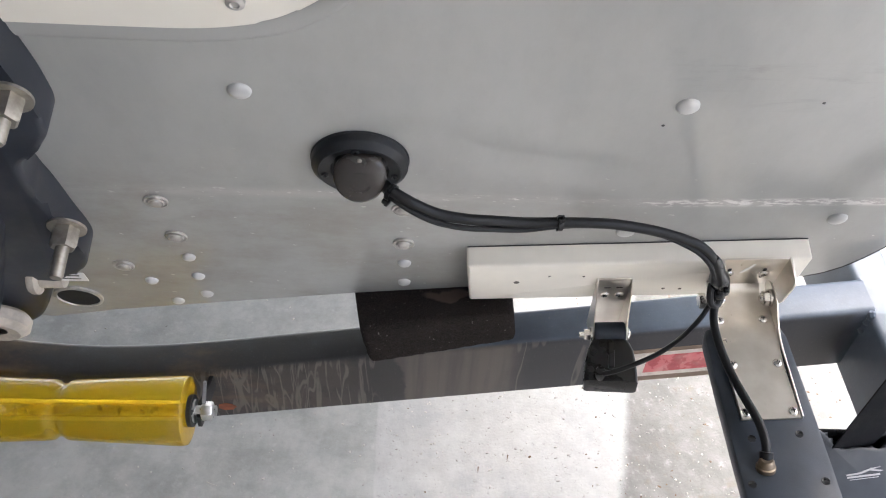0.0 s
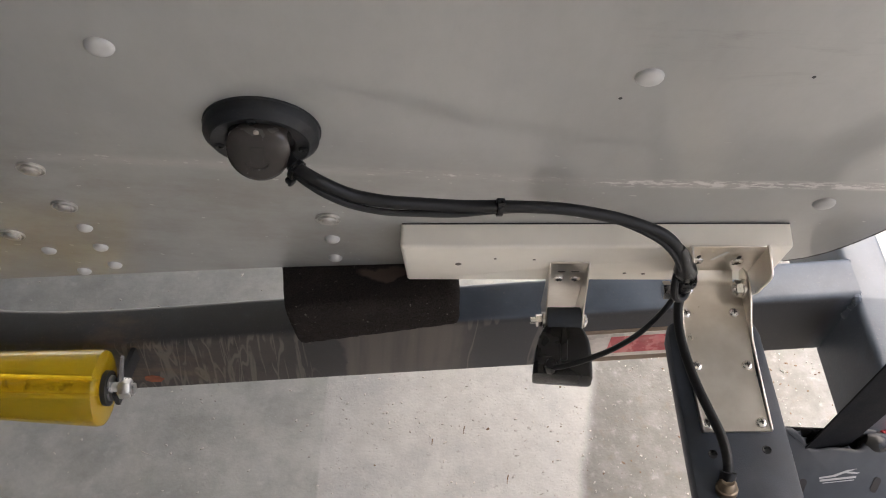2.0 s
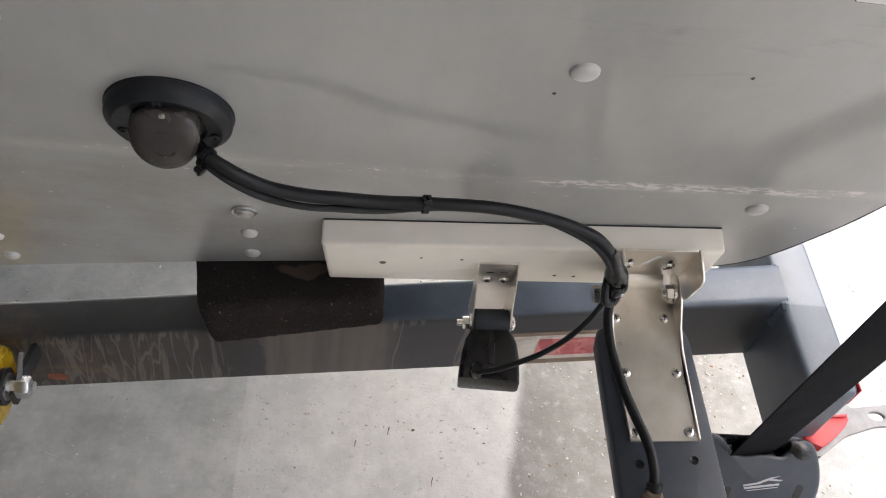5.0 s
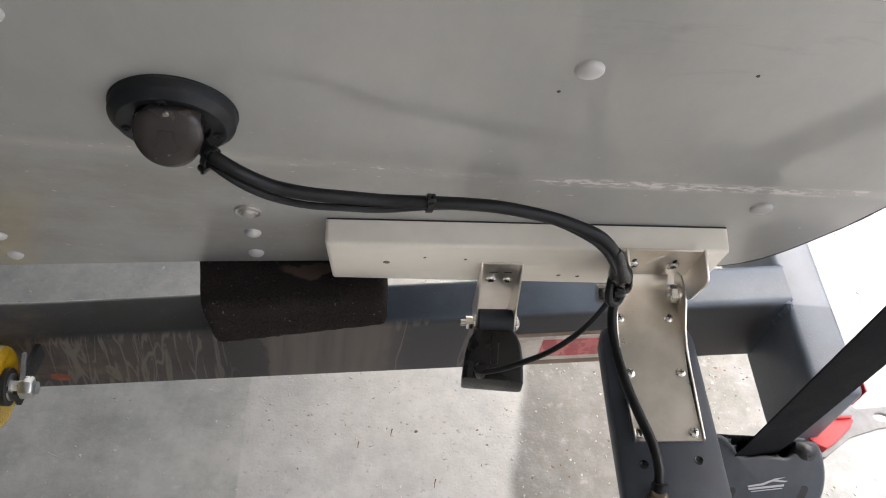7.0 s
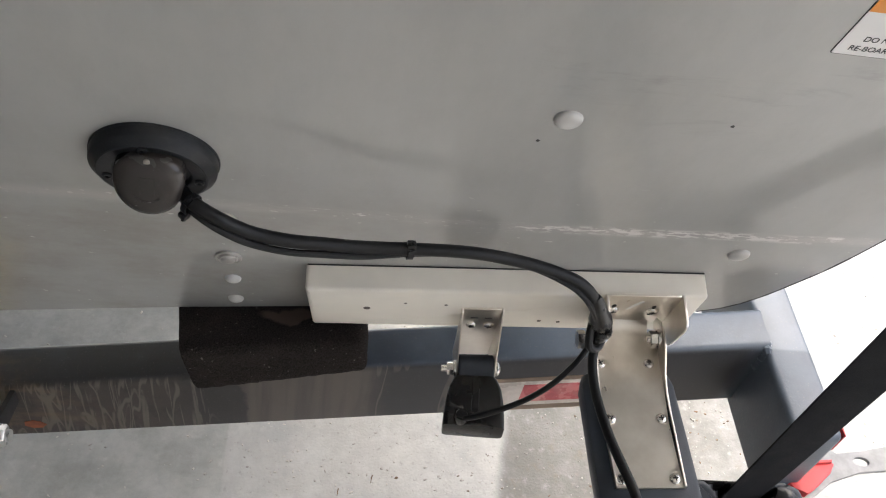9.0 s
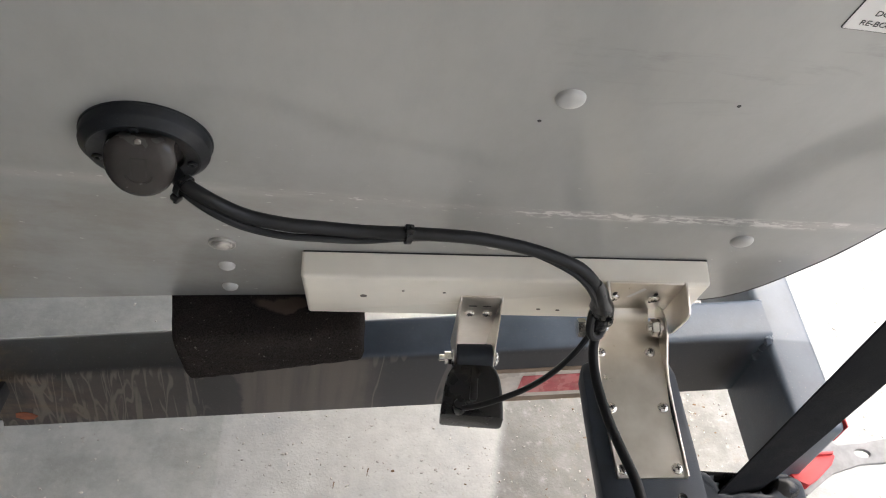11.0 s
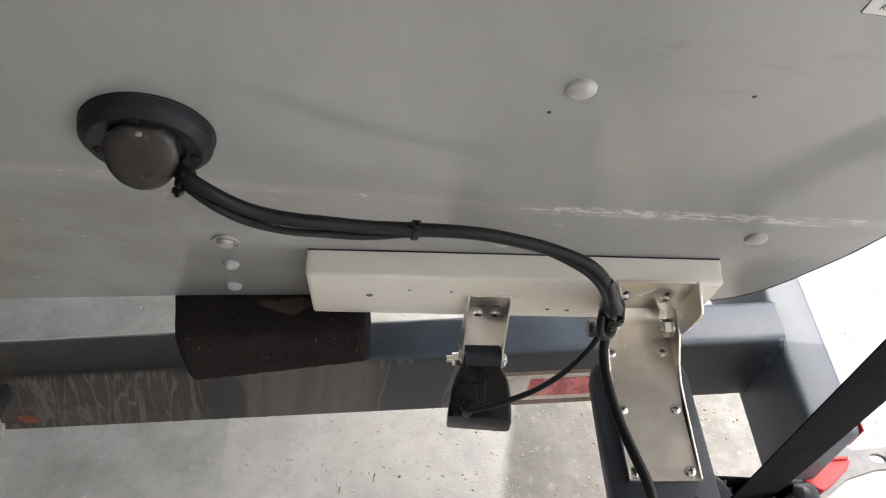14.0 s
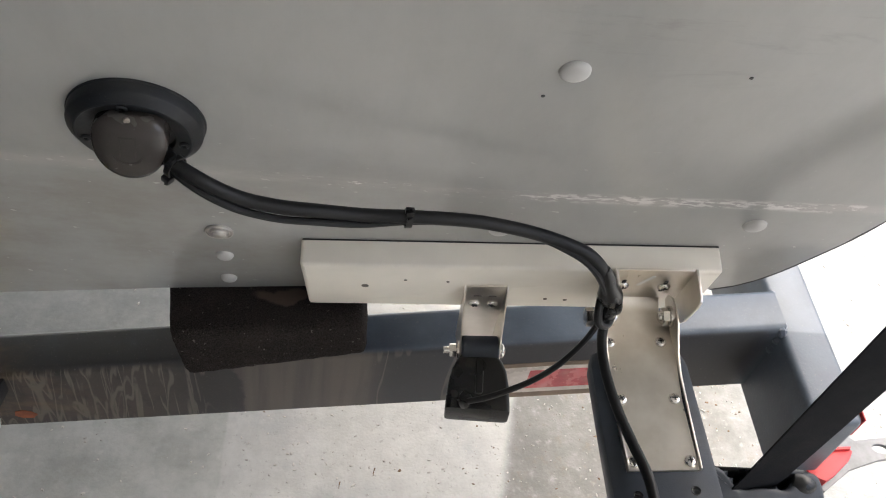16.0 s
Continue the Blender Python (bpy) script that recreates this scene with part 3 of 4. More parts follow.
for words, x, s in (("ROTATING PROPELLER", 0.0375, 0.3034), ("SERIOUS INJURY", 0.0445, 0.2962), ("DO NOT APPROACH", 0.0347, 0.2896), ("RE-BOARD WHEN ENGINE", 0.0310, 0.2826)):
    lettering(words, 0.0051, MT @ Matrix.Translation((x + 0.0012, s + 0.0004, 0.0006)), INK, warning)
upper = part("plate_label", slab(round_rect(-0.0205, 0.12, 0.3262, 0.40, 0.004, 5), 0, 0.0004), LABEL, boat, "white data label with a black border", MT)
part("label_border", slab(round_rect(-0.0165, 0.116, 0.3300, 0.396, 0.001, 2), 0.0004, 0.0006, holes=[round_rect(-0.0155, 0.115, 0.3310, 0.395, 0.0005, 2)]), INK, upper, m=MT)
for s in (0.3375, 0.345, 0.3525):
    part("print_bar", box(0.006, 0.108, s, s + 0.0045, 0.0004, 0.0006), INK, upper, m=MT)

# ---- outboard motor: clamp bracket and its bolts ----
motor = group("outboard_motor", (-0.72, -0.1, 0.10), "dark navy outboard motor bracket bolted through the transom", "outboard motor")
flank = [Vector((x, y, 0)) for x, y in ((-0.545, 0.40), (-0.530, 0.32), (-0.523, 0.2598), (-0.520, 0.2279), (-0.5195, 0.2075), (-0.5205, 0.1877), (-0.5265, 0.1723), (-0.5418, 0.1543), (-0.555, 0.1380), (-0.560, 0.1124),
        (-0.5572, 0.0796), (-0.5555, 0.0389), (-0.5535, 0.008), (-0.5550, -0.0138), (-0.5640, -0.0350), (-0.5843, -0.0529), (-0.608, -0.0848), (-0.632, -0.135), (-0.650, -0.160), (-0.675, -0.175))]
side = [(-0.80, 0.40)] + [(p.x, p.y) for p in smooth_line(flank, 4)] + [(-0.80, -0.175)]
part("clamp_bracket", slab(side, 0.0005, 0.030, 0.005, 3), MOTOR, motor, "dark navy cast clamp bracket", MT)
inner = [(-0.80, 0.36), (-0.60, 0.36), (-0.575, 0.20), (-0.60, 0.05), (-0.66, -0.10), (-0.80, -0.10)]
part("swivel_bracket", slab(inner, 0.028, 0.085, 0.012, 3), MOTOR, motor, "", MT)
part("leg", joined(box(-0.78, -0.668, -0.48, -0.12, 0.0, 0.60, 0.045, 5), box(-0.80, -0.55, -0.52, -0.20, 0.62, 1.02, 0.05, 5), box(-0.79, -0.585, -0.24, -0.09, 0.68, 1.02, 0.03, 4)), MOTOR, motor, "tall dark midsection and lower leg")
# cowling out of view, widened to shade the transom's left side
part("cowling", box(-0.86, -0.50, -0.66, -0.06, 0.98, 1.50, 0.09, 6), MOTOR, motor, "rounded dark motor cowling")


def stud(at, length, parent, r=0.0088):
    bolt = part("mounting_bolt", turned([(r * 0.62, 0.0), (r * 0.62, length - 0.002), (r * 0.5, length), (0, length)], 20), STUD, parent, "long dull steel bolt end", MT @ Matrix.Translation(at))
    part("washer", turned([(r * 0.7, 0), (r * 1.75, 0), (r * 1.75, 0.0022), (r * 0.7, 0.0022)], 28), STUD, bolt, m=MT @ Matrix.Translation(at))
    part("nut", turned([(r * 0.65, 0.002), (r * 1.2, 0.002), (r * 1.25, 0.004), (r * 1.25, 0.017), (r * 1.05, 0.0195), (r * 0.65, 0.0195)], 6), STUD, bolt, m=MT @ Matrix.Translation(at))


stud((-0.5295, 0.226, 0.030), 0.036, motor)
stud((-0.551, 0.050, 0.030), 0.046, motor)
collar = part("grease_fitting", turned([(0.0, 0), (0.0165, 0), (0.0175, 0.002), (0.0175, 0.007), (0.0115, 0.009), (0.0105, 0.030), (0.0, 0.031)], 28), TAN, motor, "tan painted stepped collar", MT @ Matrix.Translation((-0.622, -0.066, 0.022)) @ Matrix.Rotation(radians(90), 4, "Y"))
tag = part("paper_tag", box(-0.0165, 0.0165, -0.0085, 0.0085, 0, 0.0006), LABEL, motor, "small white tag with two printed lines", MT @ Matrix.Translation((-0.584, -0.052, 0.028)))
for dy in (-0.0045, 0.002):
    part("print_bar", box(-0.013, 0.011, dy, dy + 0.0018, 0.0006, 0.0008), INK, tag, m=MT @ Matrix.Translation((-0.584, -0.052, 0.028)))
part("anode", turned([(0.010, 0), (0.026, 0), (0.030, 0.004), (0.030, 0.014), (0.022, 0.020), (0.010, 0.018)], 32), TAN, motor, "weathered pale anode ring", MT @ Matrix.Translation((-0.672, -0.128, 0.036)))

# ---- trailer ----
trailer = group("trailer", (-0.2, 0.4, 0.0), "dark painted steel boat trailer frame", "trailer")


def beam_z(x):
    """Height of the cross member's upper edge: flat in the middle, rising outwards."""
    x = -abs(x - KEEL) + KEEL if x < KEEL else x
    x = 2 * KEEL - x if x < KEEL else x
    d = x - (-0.60)
    rise = 0.203 * d if d > 0.10 else (0.203 * (d + 0.10) ** 2 / 0.40 if d > -0.10 else 0.0)
    return 0.2665 + rise


def sweep_beam(xs, y0, y1, height, r=0.006):
    bm = bmesh.new()
    prof = round_rect(y0, y1, -height, 0, r, 4)
    rings = []
    for x in xs:
        rings.append([bm.verts.new((x, y, beam_z(x) + z)) for y, z in prof])
    for a, b in zip(rings, rings[1:]):
        for i in range(len(a)):
            j = (i + 1) % len(a)
            bm.faces.new((a[i], a[j], b[j], b[i]))
    bm.faces.new(rings[0])
    bm.faces.new(rings[-1][::-1])
    return bm


beam_xs = [-1.565 + i * 0.04 for i in range(46)]
beam_xs = [x for x in beam_xs if x < 0.244] + [0.246]
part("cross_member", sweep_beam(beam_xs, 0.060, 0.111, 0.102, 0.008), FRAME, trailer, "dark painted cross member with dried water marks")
part("side_rail", box(0.2425, 0.2935, -0.037, 2.4, 0.331, 0.432, 0.007, 3), FRAME, trailer, "dark painted side rail")
part("side_rail", box(-1.616, -1.565, -0.045, 2.4, 0.331, 0.432, 0.007, 3), FRAME, trailer, "dark painted side rail")
# weld bead where the cross member meets the rail
bead = []
for i in range(44):
    f = i / 43
    y, z = 0.1085 - 0.0485 * min(1.0, f / 0.62), 0.4318 - 0.030 * max(0.0, (f - 0.62) / 0.38)
    bead.append(Vector((0.2440 + 0.0009 * math.sin(i * 0.9), y, z + 0.0004 * math.sin(i * 1.3))))
part("weld_bead", tube(bead, 0.0048, 8, swell=lambda f: 1 + 0.14 * math.sin(f * 75) + 0.10 * math.sin(f * 29)), FRAME, trailer, "rough painted weld bead")


# reflective tape along the rear face of the cross member
def strip(x0, x1, below, high, y, thick):
    bm = bmesh.new()
    n = 6
    for i in range(n):
        a, b = x0 + (x1 - x0) * i / n, x0 + (x1 - x0) * (i + 1) / n
        za, zb = beam_z(a) - below, beam_z(b) - below
        vs = [bm.verts.new(p) for p in ((a, y, za), (b, y, zb), (b, y, zb - high), (a, y, za - high),
                                        (a, y - thick, za), (b, y - thick, zb), (b, y - thick, zb - high), (a, y - thick, za - high))]
        for f in ((4, 5, 6, 7), (0, 1, 5, 4), (3, 2, 6, 7)):
            bm.faces.new([vs[k] for k in f])
    bmesh.ops.remove_doubles(bm, verts=bm.verts, dist=1e-6)
    return bm


tape = part("reflector_strip", strip(-0.035, 0.150, 0.034, 0.062, 0.0600, 0.0008), CLAY, trailer, "mud-stained red and white reflective strip")
part("white_band", strip(-0.020, 0.150, 0.040, 0.046, 0.0592, 0.0006), TAPE_WHITE, tape)
part("red_band", strip(0.012, 0.150, 0.046, 0.032, 0.0586, 0.0006), TAPE_RED, tape)

# carpeted bunk under the hull, tilted with the bottom
MBK = Matrix.Translation((-0.2435, 0.0, 0.4825)) @ Matrix.Rotation(-radians(10.5), 4, "Y")
bm = box(-0.078, 0.0765, -0.010, 0.34, -0.063, 0.0, 0.007, 3)
bmesh.ops.subdivide_edges(bm, edges=[e for e in bm.edges if e.calc_length() > 0.02], cuts=24, use_grid_fill=True)
for v in bm.verts:
    if v.co.z < -0.02:
        v.co.z += 0.021 * (v.co.x + 0.081) / 0.162 * min(1.0, (-0.02 - v.co.z) / 0.03)
    if v.co.x < 0:
        v.co.x -= 0.17 * (min(v.co.y, 0.06) + 0.010) * min(1.0, -v.co.x / 0.06)
    wob = noise.noise_vector(v.co * 240)
    v.co += wob * 0.0011
bunk = part("bunk", bm, CARPET, trailer, "black carpeted bunk board", MBK)
part("bunk_bracket", box(-0.27, -0.22, 0.066, 0.105, 0.33, 0.44, 0.003), FRAME, trailer, "flat steel bunk bracket")

# ---- keel roller ----
roller = group("keel_roller", (-0.658, 0.0, 0.20), "translucent amber hourglass keel roller on a steel bolt", "roller")
MR = Matrix.Translation((-0.658, 0.0, 0.2885)) @ Matrix.Rotation(radians(-2.0), 4, "Y") @ Matrix.Rotation(radians(90), 4, "Y")
half = [(0.0300, 0.0), (0.0303, 0.004), (0.0335, 0.008), (0.0345, 0.012), (0.0362, 0.05), (0.0395, 0.125), (0.0398, 0.137), (0.0388, 0.1405), (0.0340, 0.1415), (0.0115, 0.1415)]
part("roller_body", turned([(0.0082, -0.1415)] + [(r, -z) for r, z in half[::-1]] + half[1:] + [(0.0082, 0.1415), (0.0082, -0.1415)], 48, MR), AMBER, roller)
part("axle", turned([(0, -0.17), (0.0062, -0.17), (0.0062, 0.172), (0, 0.172)], 20, MR), ZINC, roller, "zinc plated axle bolt")
part("rubber_washer", turned([(0.006, 0.1420), (0.0185, 0.1420), (0.0185, 0.1470), (0.006, 0.1470)], 28, MR), RUBBER, roller, "black rubber washer")
part("washer", turned([(0.006, 0.1475), (0.0135, 0.1475), (0.0135, 0.1495), (0.006, 0.1495)], 28, MR), ZINC, roller)
part("bracket_plate", slab([(-0.010, -0.012), (0.010, -0.018), (0.062, -0.034), (0.062, -0.012), (0.022, 0.004), (0.004, 0.009), (-0.010, 0.007)], 0.151, 0.156, 0.001), RUBBER, roller, "dark steel bracket plate",
     Matrix.Translation((-0.658, 0.0, 0.2885)) @ Matrix(((0, 0, 1, 0), (1, 0, 0, 0), (0, 1, 0, 0), (0, 0, 0, 1))))
part("bracket_edge", slab([(-0.002, 0.012), (0.022, 0.030), (0.026, 0.028), (0.004, 0.008)], 0.1565, 0.160, 0.001), PLATE, roller, "bare galvanised bracket edge",
     Matrix.Translation((-0.658, 0.0, 0.2885)) @ Matrix(((0, 0, 1, 0), (1, 0, 0, 0), (0, 1, 0, 0), (0, 0, 0, 1))))
part("nut", turned([(0.006, 0.1565), (0.0105, 0.1565), (0.0110, 0.158), (0.0110, 0.1665), (0.0095, 0.1685), (0.006, 0.1685)], 6, MR), ZINC, roller, "zinc hex nut")
part("bracket_plate", slab([(-0.012, -0.014), (0.062, -0.034), (0.062, 0.052), (0.004, 0.018)], -0.156, -0.151, 0.001), RUBBER, roller, "",
     Matrix.Translation((-0.658, 0.0, 0.2885)) @ Matrix(((0, 0, 1, 0), (1, 0, 0, 0), (0, 1, 0, 0), (0, 0, 0, 1))))
part("primer_mark", slab([(0.012, 0.001), (0.006, 0.006), (-0.002, 0.0075), (-0.010, 0.004), (-0.011, -0.004), (-0.003, -0.0075), (0.007, -0.006)], 0, 0.0006), RUST, trailer, "orange rust mark", Matrix.Translation((-0.494, 0.0597, 0.212)) @ Matrix.Rotation(radians(90), 4, "X"))

# ---- mounting board ----
board = group("mounting_board", MB @ Vector((0.155, -0.076, 0)), "cream plastic mounting board screwed to the transom", "mounting board")
bm = slab(round_rect(0.0, 0.3105, -0.076, 0.0, 0.0028, 3), 0.0005, 0.0214, 0.0032, 3)
part("board", bm, BOARD, board, "", MB)
# thin black strip where the board's top edge meets the sheet
part("board_line", box(0.001, 0.3095, -0.0008, 0.0003, 0.0, 0.0012, 0.0002), RUBBER, board, "thin black line along the top edge", MB)
for a, h, r in ((0.046, -0.036, 0.0028), (0.0765, -0.024, 0.0012), (0.1085, -0.026, 0.0013), (0.187, -0.0575, 0.0017), (0.203, -0.0588, 0.0017)):
    part("screw_hole", turned([(r, 0.0), (r * 0.95, 0.00025), (0, 0.00025)], 14), HOLE, board, "old empty screw hole", MB @ Matrix.Translation((a, h, 0.0214)))

# ---- cable cover ----
PX, PS = -0.3135, 0.1185
cover = group("cable_cover", MT @ Vector((PX, PS, 0)), "black round cable entry cover screwed to the transom", "cable cover")
MP = MT @ Matrix.Translation((PX, PS, 0))
part("flange", turned([(0.0380, 0.0), (0.0380, 0.0012), (0.0374, 0.0016), (0.0371, 0.0070), (0.0366, 0.0082), (0.0330, 0.0112), (0.0322, 0.0122), (0.0312, 0.0124), (0.0302, 0.0117), (0.0240, 0.0116), (0.0226, 0.0108), (0.0220, 0.0070), (0.0, 0.0070)], 56, MP), COVER, cover)
# hood: a round plug with a slanted, slightly domed face
bm = bmesh.new()
seg, rr = 48, 0.0198


def hood_outline(t):
    """Round below, squared off and lower above."""
    c, q = math.cos(t), math.sin(t)
    if q <= 0:
        return c, q * 1.10
    k = (abs(c) ** 2.8 + q ** 2.8) ** (-1 / 2.8)
    return c * k, q * k * 0.88


tilt = radians(30)
face_c = Vector((0.001, 0.0120, 0.0238))
ax, ay = Vector((1, 0, 0)), Vector((0, math.cos(tilt), -math.sin(tilt)))
an = ax.cross(ay)
rings = []
for k in range(6):
    f = k / 5
    ring = []
    for i in range(seg):
        t = 2 * math.pi * i / seg
        u, v = hood_outline(t)
        p = face_c + rr * (u * ax + v * ay)
        p = Vector((p.x, p.y * (1 - 0.10 * (1 - f)) - 0.002 * (1 - f), 0.006 + (p.z - 0.006) * f))
        ring.append(bm.verts.new(p))
    rings.append(ring)
for scale, rise in ((0.965, 0.0014), (0.86, 0.0026), (0.62, 0.0040), (0.30, 0.0047)):
    ring = []
    for i in range(seg):
        t = 2 * math.pi * i / seg
        u, v = hood_outline(t)
        ring.append(bm.verts.new(face_c + rr * scale * (u * ax + v * ay) + rise * an))
    rings.append(ring)
for a, b in zip(rings, rings[1:]):
    for i in range(seg):
        bm.faces.new((a[i], a[(i + 1) % seg], b[(i + 1) % seg], b[i]))
bm.faces.new(rings[-1])
hood = part("hood", moved(bm, MP), CAP, cover, "smoky brown slanted hood")
MF = MP @ Matrix.Translation(face_c + 0.0040 * an) @ Matrix((ax, ay, an)).transposed().to_4x4()
part("hood_screw", turned([(0.0022, -0.002), (0.0022, 0.0006), (0.0016, 0.0012), (0, 0.0013)], 14), STUD, hood, "small bright screw", MF @ Matrix.Translation((0, 0.0142, -0.0022)))
# moulded emblem, plain raised lines
part("emblem", joined(box(-0.0045, -0.0036, -0.006, 0.005, 0.0002, 0.0009), box(0.0036, 0.0045, -0.006, 0.005, 0.0002, 0.0009), box(-0.0045, 0.0045, 0.0048, 0.0056, 0.0002, 0.0009),
     tube([Vector((0.0075 * math.sin(radians(a)), -0.0045 - 0.006 * math.cos(radians(a)), 0.0003)) for a in range(-75, 76, 15)], 0.0006, 6)), CAP, hood, m=MF)
for ang in (95, -12, 192):
    part("screw_slot", turned([(0.0032, 0.0114), (0.0032, 0.0124), (0.0022, 0.0130), (0.0012, 0.0128), (0.0010, 0.0118), (0, 0.0118)], 14), COVER, cover, m=MP @ Matrix.Translation((0.0272 * math.cos(radians(ang)), 0.0272 * math.sin(radians(ang)), 0)))


# ---- cables ----
def on_sheet(x, s, off):
    return MT @ Vector((x, s, off))


run = [on_sheet(*p) for p in ((-0.3019, 0.1136, 0.014), (-0.2950, 0.1188, 0.022), (-0.2887, 0.1223, 0.030), (-0.2767, 0.1193, 0.036), (-0.2641, 0.1127, 0.039), (-0.2504, 0.1055, 0.040), (-0.2310, 0.0998, 0.040), (-0.2112, 0.0945, 0.038), (-0.1837, 0.0873, 0.035),
                              (-0.1549, 0.0854, 0.033), (-0.1266, 0.0826, 0.031), (-0.1077, 0.0794, 0.030), (-0.0882, 0.0749, 0.030), (-0.0681, 0.0698, 0.031), (-0.0475, 0.0644, 0.034), (-0.0311, 0.0584, 0.038), (-0.0173, 0.0445, 0.044), (-0.0010, 0.0076, 0.050))]
tail = [Vector(p) for p in ((0.003, -0.048, 0.572), (0.000, -0.060, 0.566), (-0.0005, -0.076, 0.562), (0.0015, -0.095, 0.559), (0.006, -0.119, 0.557), (0.012, -0.141, 0.556), (0.0175, -0.163, 0.556), (0.0195, -0.181, 0.553), (0.0185, -0.192, 0.546), (0.0180, -0.197, 0.540))]
main_line = smooth_line(run + tail, 8)
cable_thing = group("transducer_cable", on_sheet(-0.15, 0.03, 0.0), "thick black transducer cable bundled with zip ties", "cable")
part("cable", tube(main_line, 0.0044, 14, swell=lambda f: 1.0 - 0.16 * min(1.0, max(0.0, (f - 0.60) / 0.08))), CABLE, cable_thing)
droop = (0.3, 0.5, 0.7, 0.9, 1.0, 1.05, 1.1, 1.05, 0.9, 0.45, 0.25, 0.2, 0.2, 0.3, 0.6, 0.9, 1.0, 0.7)
second = [p + Vector((-0.0006, -0.0034, -0.0056)) * k for p, k in zip(run, droop)]
thin_end = [Vector(p) for p in ((0.0015, -0.043, 0.560), (-0.006, -0.050, 0.547), (-0.022, -0.060, 0.530), (-0.039, -0.0645, 0.513), (-0.057, -0.067, 0.500), (-0.073, -0.068, 0.490), (-0.0835, -0.066, 0.4815))]
thin_thing = group("sonar_cable", on_sheet(-0.1, -0.02, 0.0), "thinner black cable running to the small transducer", "cable")
part("cable", tube(smooth_line(second + thin_end, 8), 0.0024, 10), CABLE, thin_thing)


def zip_tie(centre, way, r, tail_way, parent):
    way = way.normalized()
    q = way.to_track_quat("Z", "Y").to_matrix().to_4x4()
    m = Matrix.Translation(centre) @ q
    bm = turned([(r, -0.0018), (r + 0.0012, -0.0018), (r + 0.0012, 0.0018), (r, 0.0018)], 20, m)
    tie = part("zip_tie", bm, BLACK, parent, "black nylon zip tie")
    head = box(-0.0026, 0.0026, -0.0020, 0.0020, -0.0028, 0.0028, 0.0006)
    moved(head, Matrix.Translation(centre + tail_way * (r + 0.0020)) @ q)
    part("tie_head", head, BLACK, tie)
    part("tie_tail", tube([centre + tail_way * (r + 0.002), centre + tail_way * (r + 0.0055) + way * 0.001], 0.0011, 6), BLACK, tie)


zip_tie((run[2] * 0.72 + second[2] * 0.28), run[3] - run[1], 0.0058, Vector((-0.45, -0.55, -0.70)).normalized(), cable_thing)
zip_tie((run[9] * 0.7 + second[9] * 0.3), run[10] - run[8], 0.0050, Vector((0.05, -0.2, 0.97)).normalized(), cable_thing)
for i, (dz, dx) in enumerate(((0.004, 0.0),)):
    zip_tie(run[-1] + Vector((dx, -0.002 - 0.006 * i, dz)), run[-1] - run[-2] + Vector((0, 0, -0.002)), 0.0062, Vector((0.2 - 0.9 * i, -0.75, 0.3)).normalized(), cable_thing)
# slack loops bound together beside the bracket
loop = [run[-1] + Vector(p) for p in ((-0.004, 0.006, 0.014), (-0.009, -0.004, 0.004), (-0.007, -0.010, -0.010), (0.001, -0.008, -0.014), (0.004, 0.0, -0.004), (0.0, 0.006, 0.008))]
part("cable_slack", tube(smooth_line(loop, 6), 0.0032, 10), CABLE, cable_thing)
part("tape_wrap", tube(smooth_line([run[-2] + Vector((-0.001, -0.001, 0.006)), run[-1] + Vector((-0.001, -0.002, 0.004)), run[-1] + Vector((-0.002, -0.006, -0.010))], 6), 0.0084, 14, swell=lambda f: (0.36 + 0.64 * math.sin(math.pi * f) ** 0.7) * (1 + 0.10 * math.sin(f * 22) + 0.06 * math.sin(f * 47))), BLACK, cable_thing, "black tape wrapped round the bundle")

# ---- small transducer on its bracket ----
small = group("skimmer_transducer", MB @ Vector((0.138, -0.13, 0.06)), "small black sonar transducer on a stainless bracket", "transducer")
A0, A1 = 0.1228, 0.1540
part("bracket_back", slab(round_rect(A0, A1, -0.146, -0.0305, 0.002, 3), 0.0216, 0.0230, 0.0004), STEEL, small, "stainless bracket", MB)
flange_line = [(-0.0305, 0.0216), (-0.0325, 0.0255), (-0.060, 0.036), (-0.085, 0.046), (-0.100, 0.056), (-0.110, 0.058), (-0.117, 0.053), (-0.121, 0.044), (-0.132, 0.034), (-0.143, 0.0216)]
for a in (A0 - 0.0012, A1):
    m = MB @ Matrix(((0, 0, 1, a), (1, 0, 0, 0), (0, 1, 0, 0), (0, 0, 0, 1)))
    part("bracket_flange", slab(flange_line, 0, 0.0012, 0.0002), STEEL, small, "", m)


def pan_screw(parent, m, r=0.0042, name="screw"):
    head = part(name, turned([(r, 0.0), (r, 0.0008)] + [(q, z + 0.0008) for q, z in dome_profile(r, 0.0020, 5)], 20), CHROME, parent, "", m)
    part("cross_slot", joined(box(-r * 0.5, r * 0.5, -r * 0.09, r * 0.09, 0.0022, 0.00288), box(-r * 0.09, r * 0.09, -r * 0.5, r * 0.5, 0.0022, 0.00286)), DARK, head, m=m)


for a in (0.1316, 0.1458):
    pan_screw(small, MB @ Matrix.Translation((a, -0.064, 0.0230)) @ Matrix.Rotation(0.5 * a * 40, 4, "Z"), 0.0046)
for a in (0.133, 0.1445):
    part("adjusting_slot", slab(round_rect(a - 0.0032, a + 0.0032, -0.0500, -0.0486, 0.0006, 3), 0.0229, 0.0232), DARK, small, m=MB)
PIV = Vector((0.1388, -0.1045, 0.0490))
MPV = MB @ Matrix.Translation(PIV) @ Matrix.Rotation(radians(90), 4, "Y")
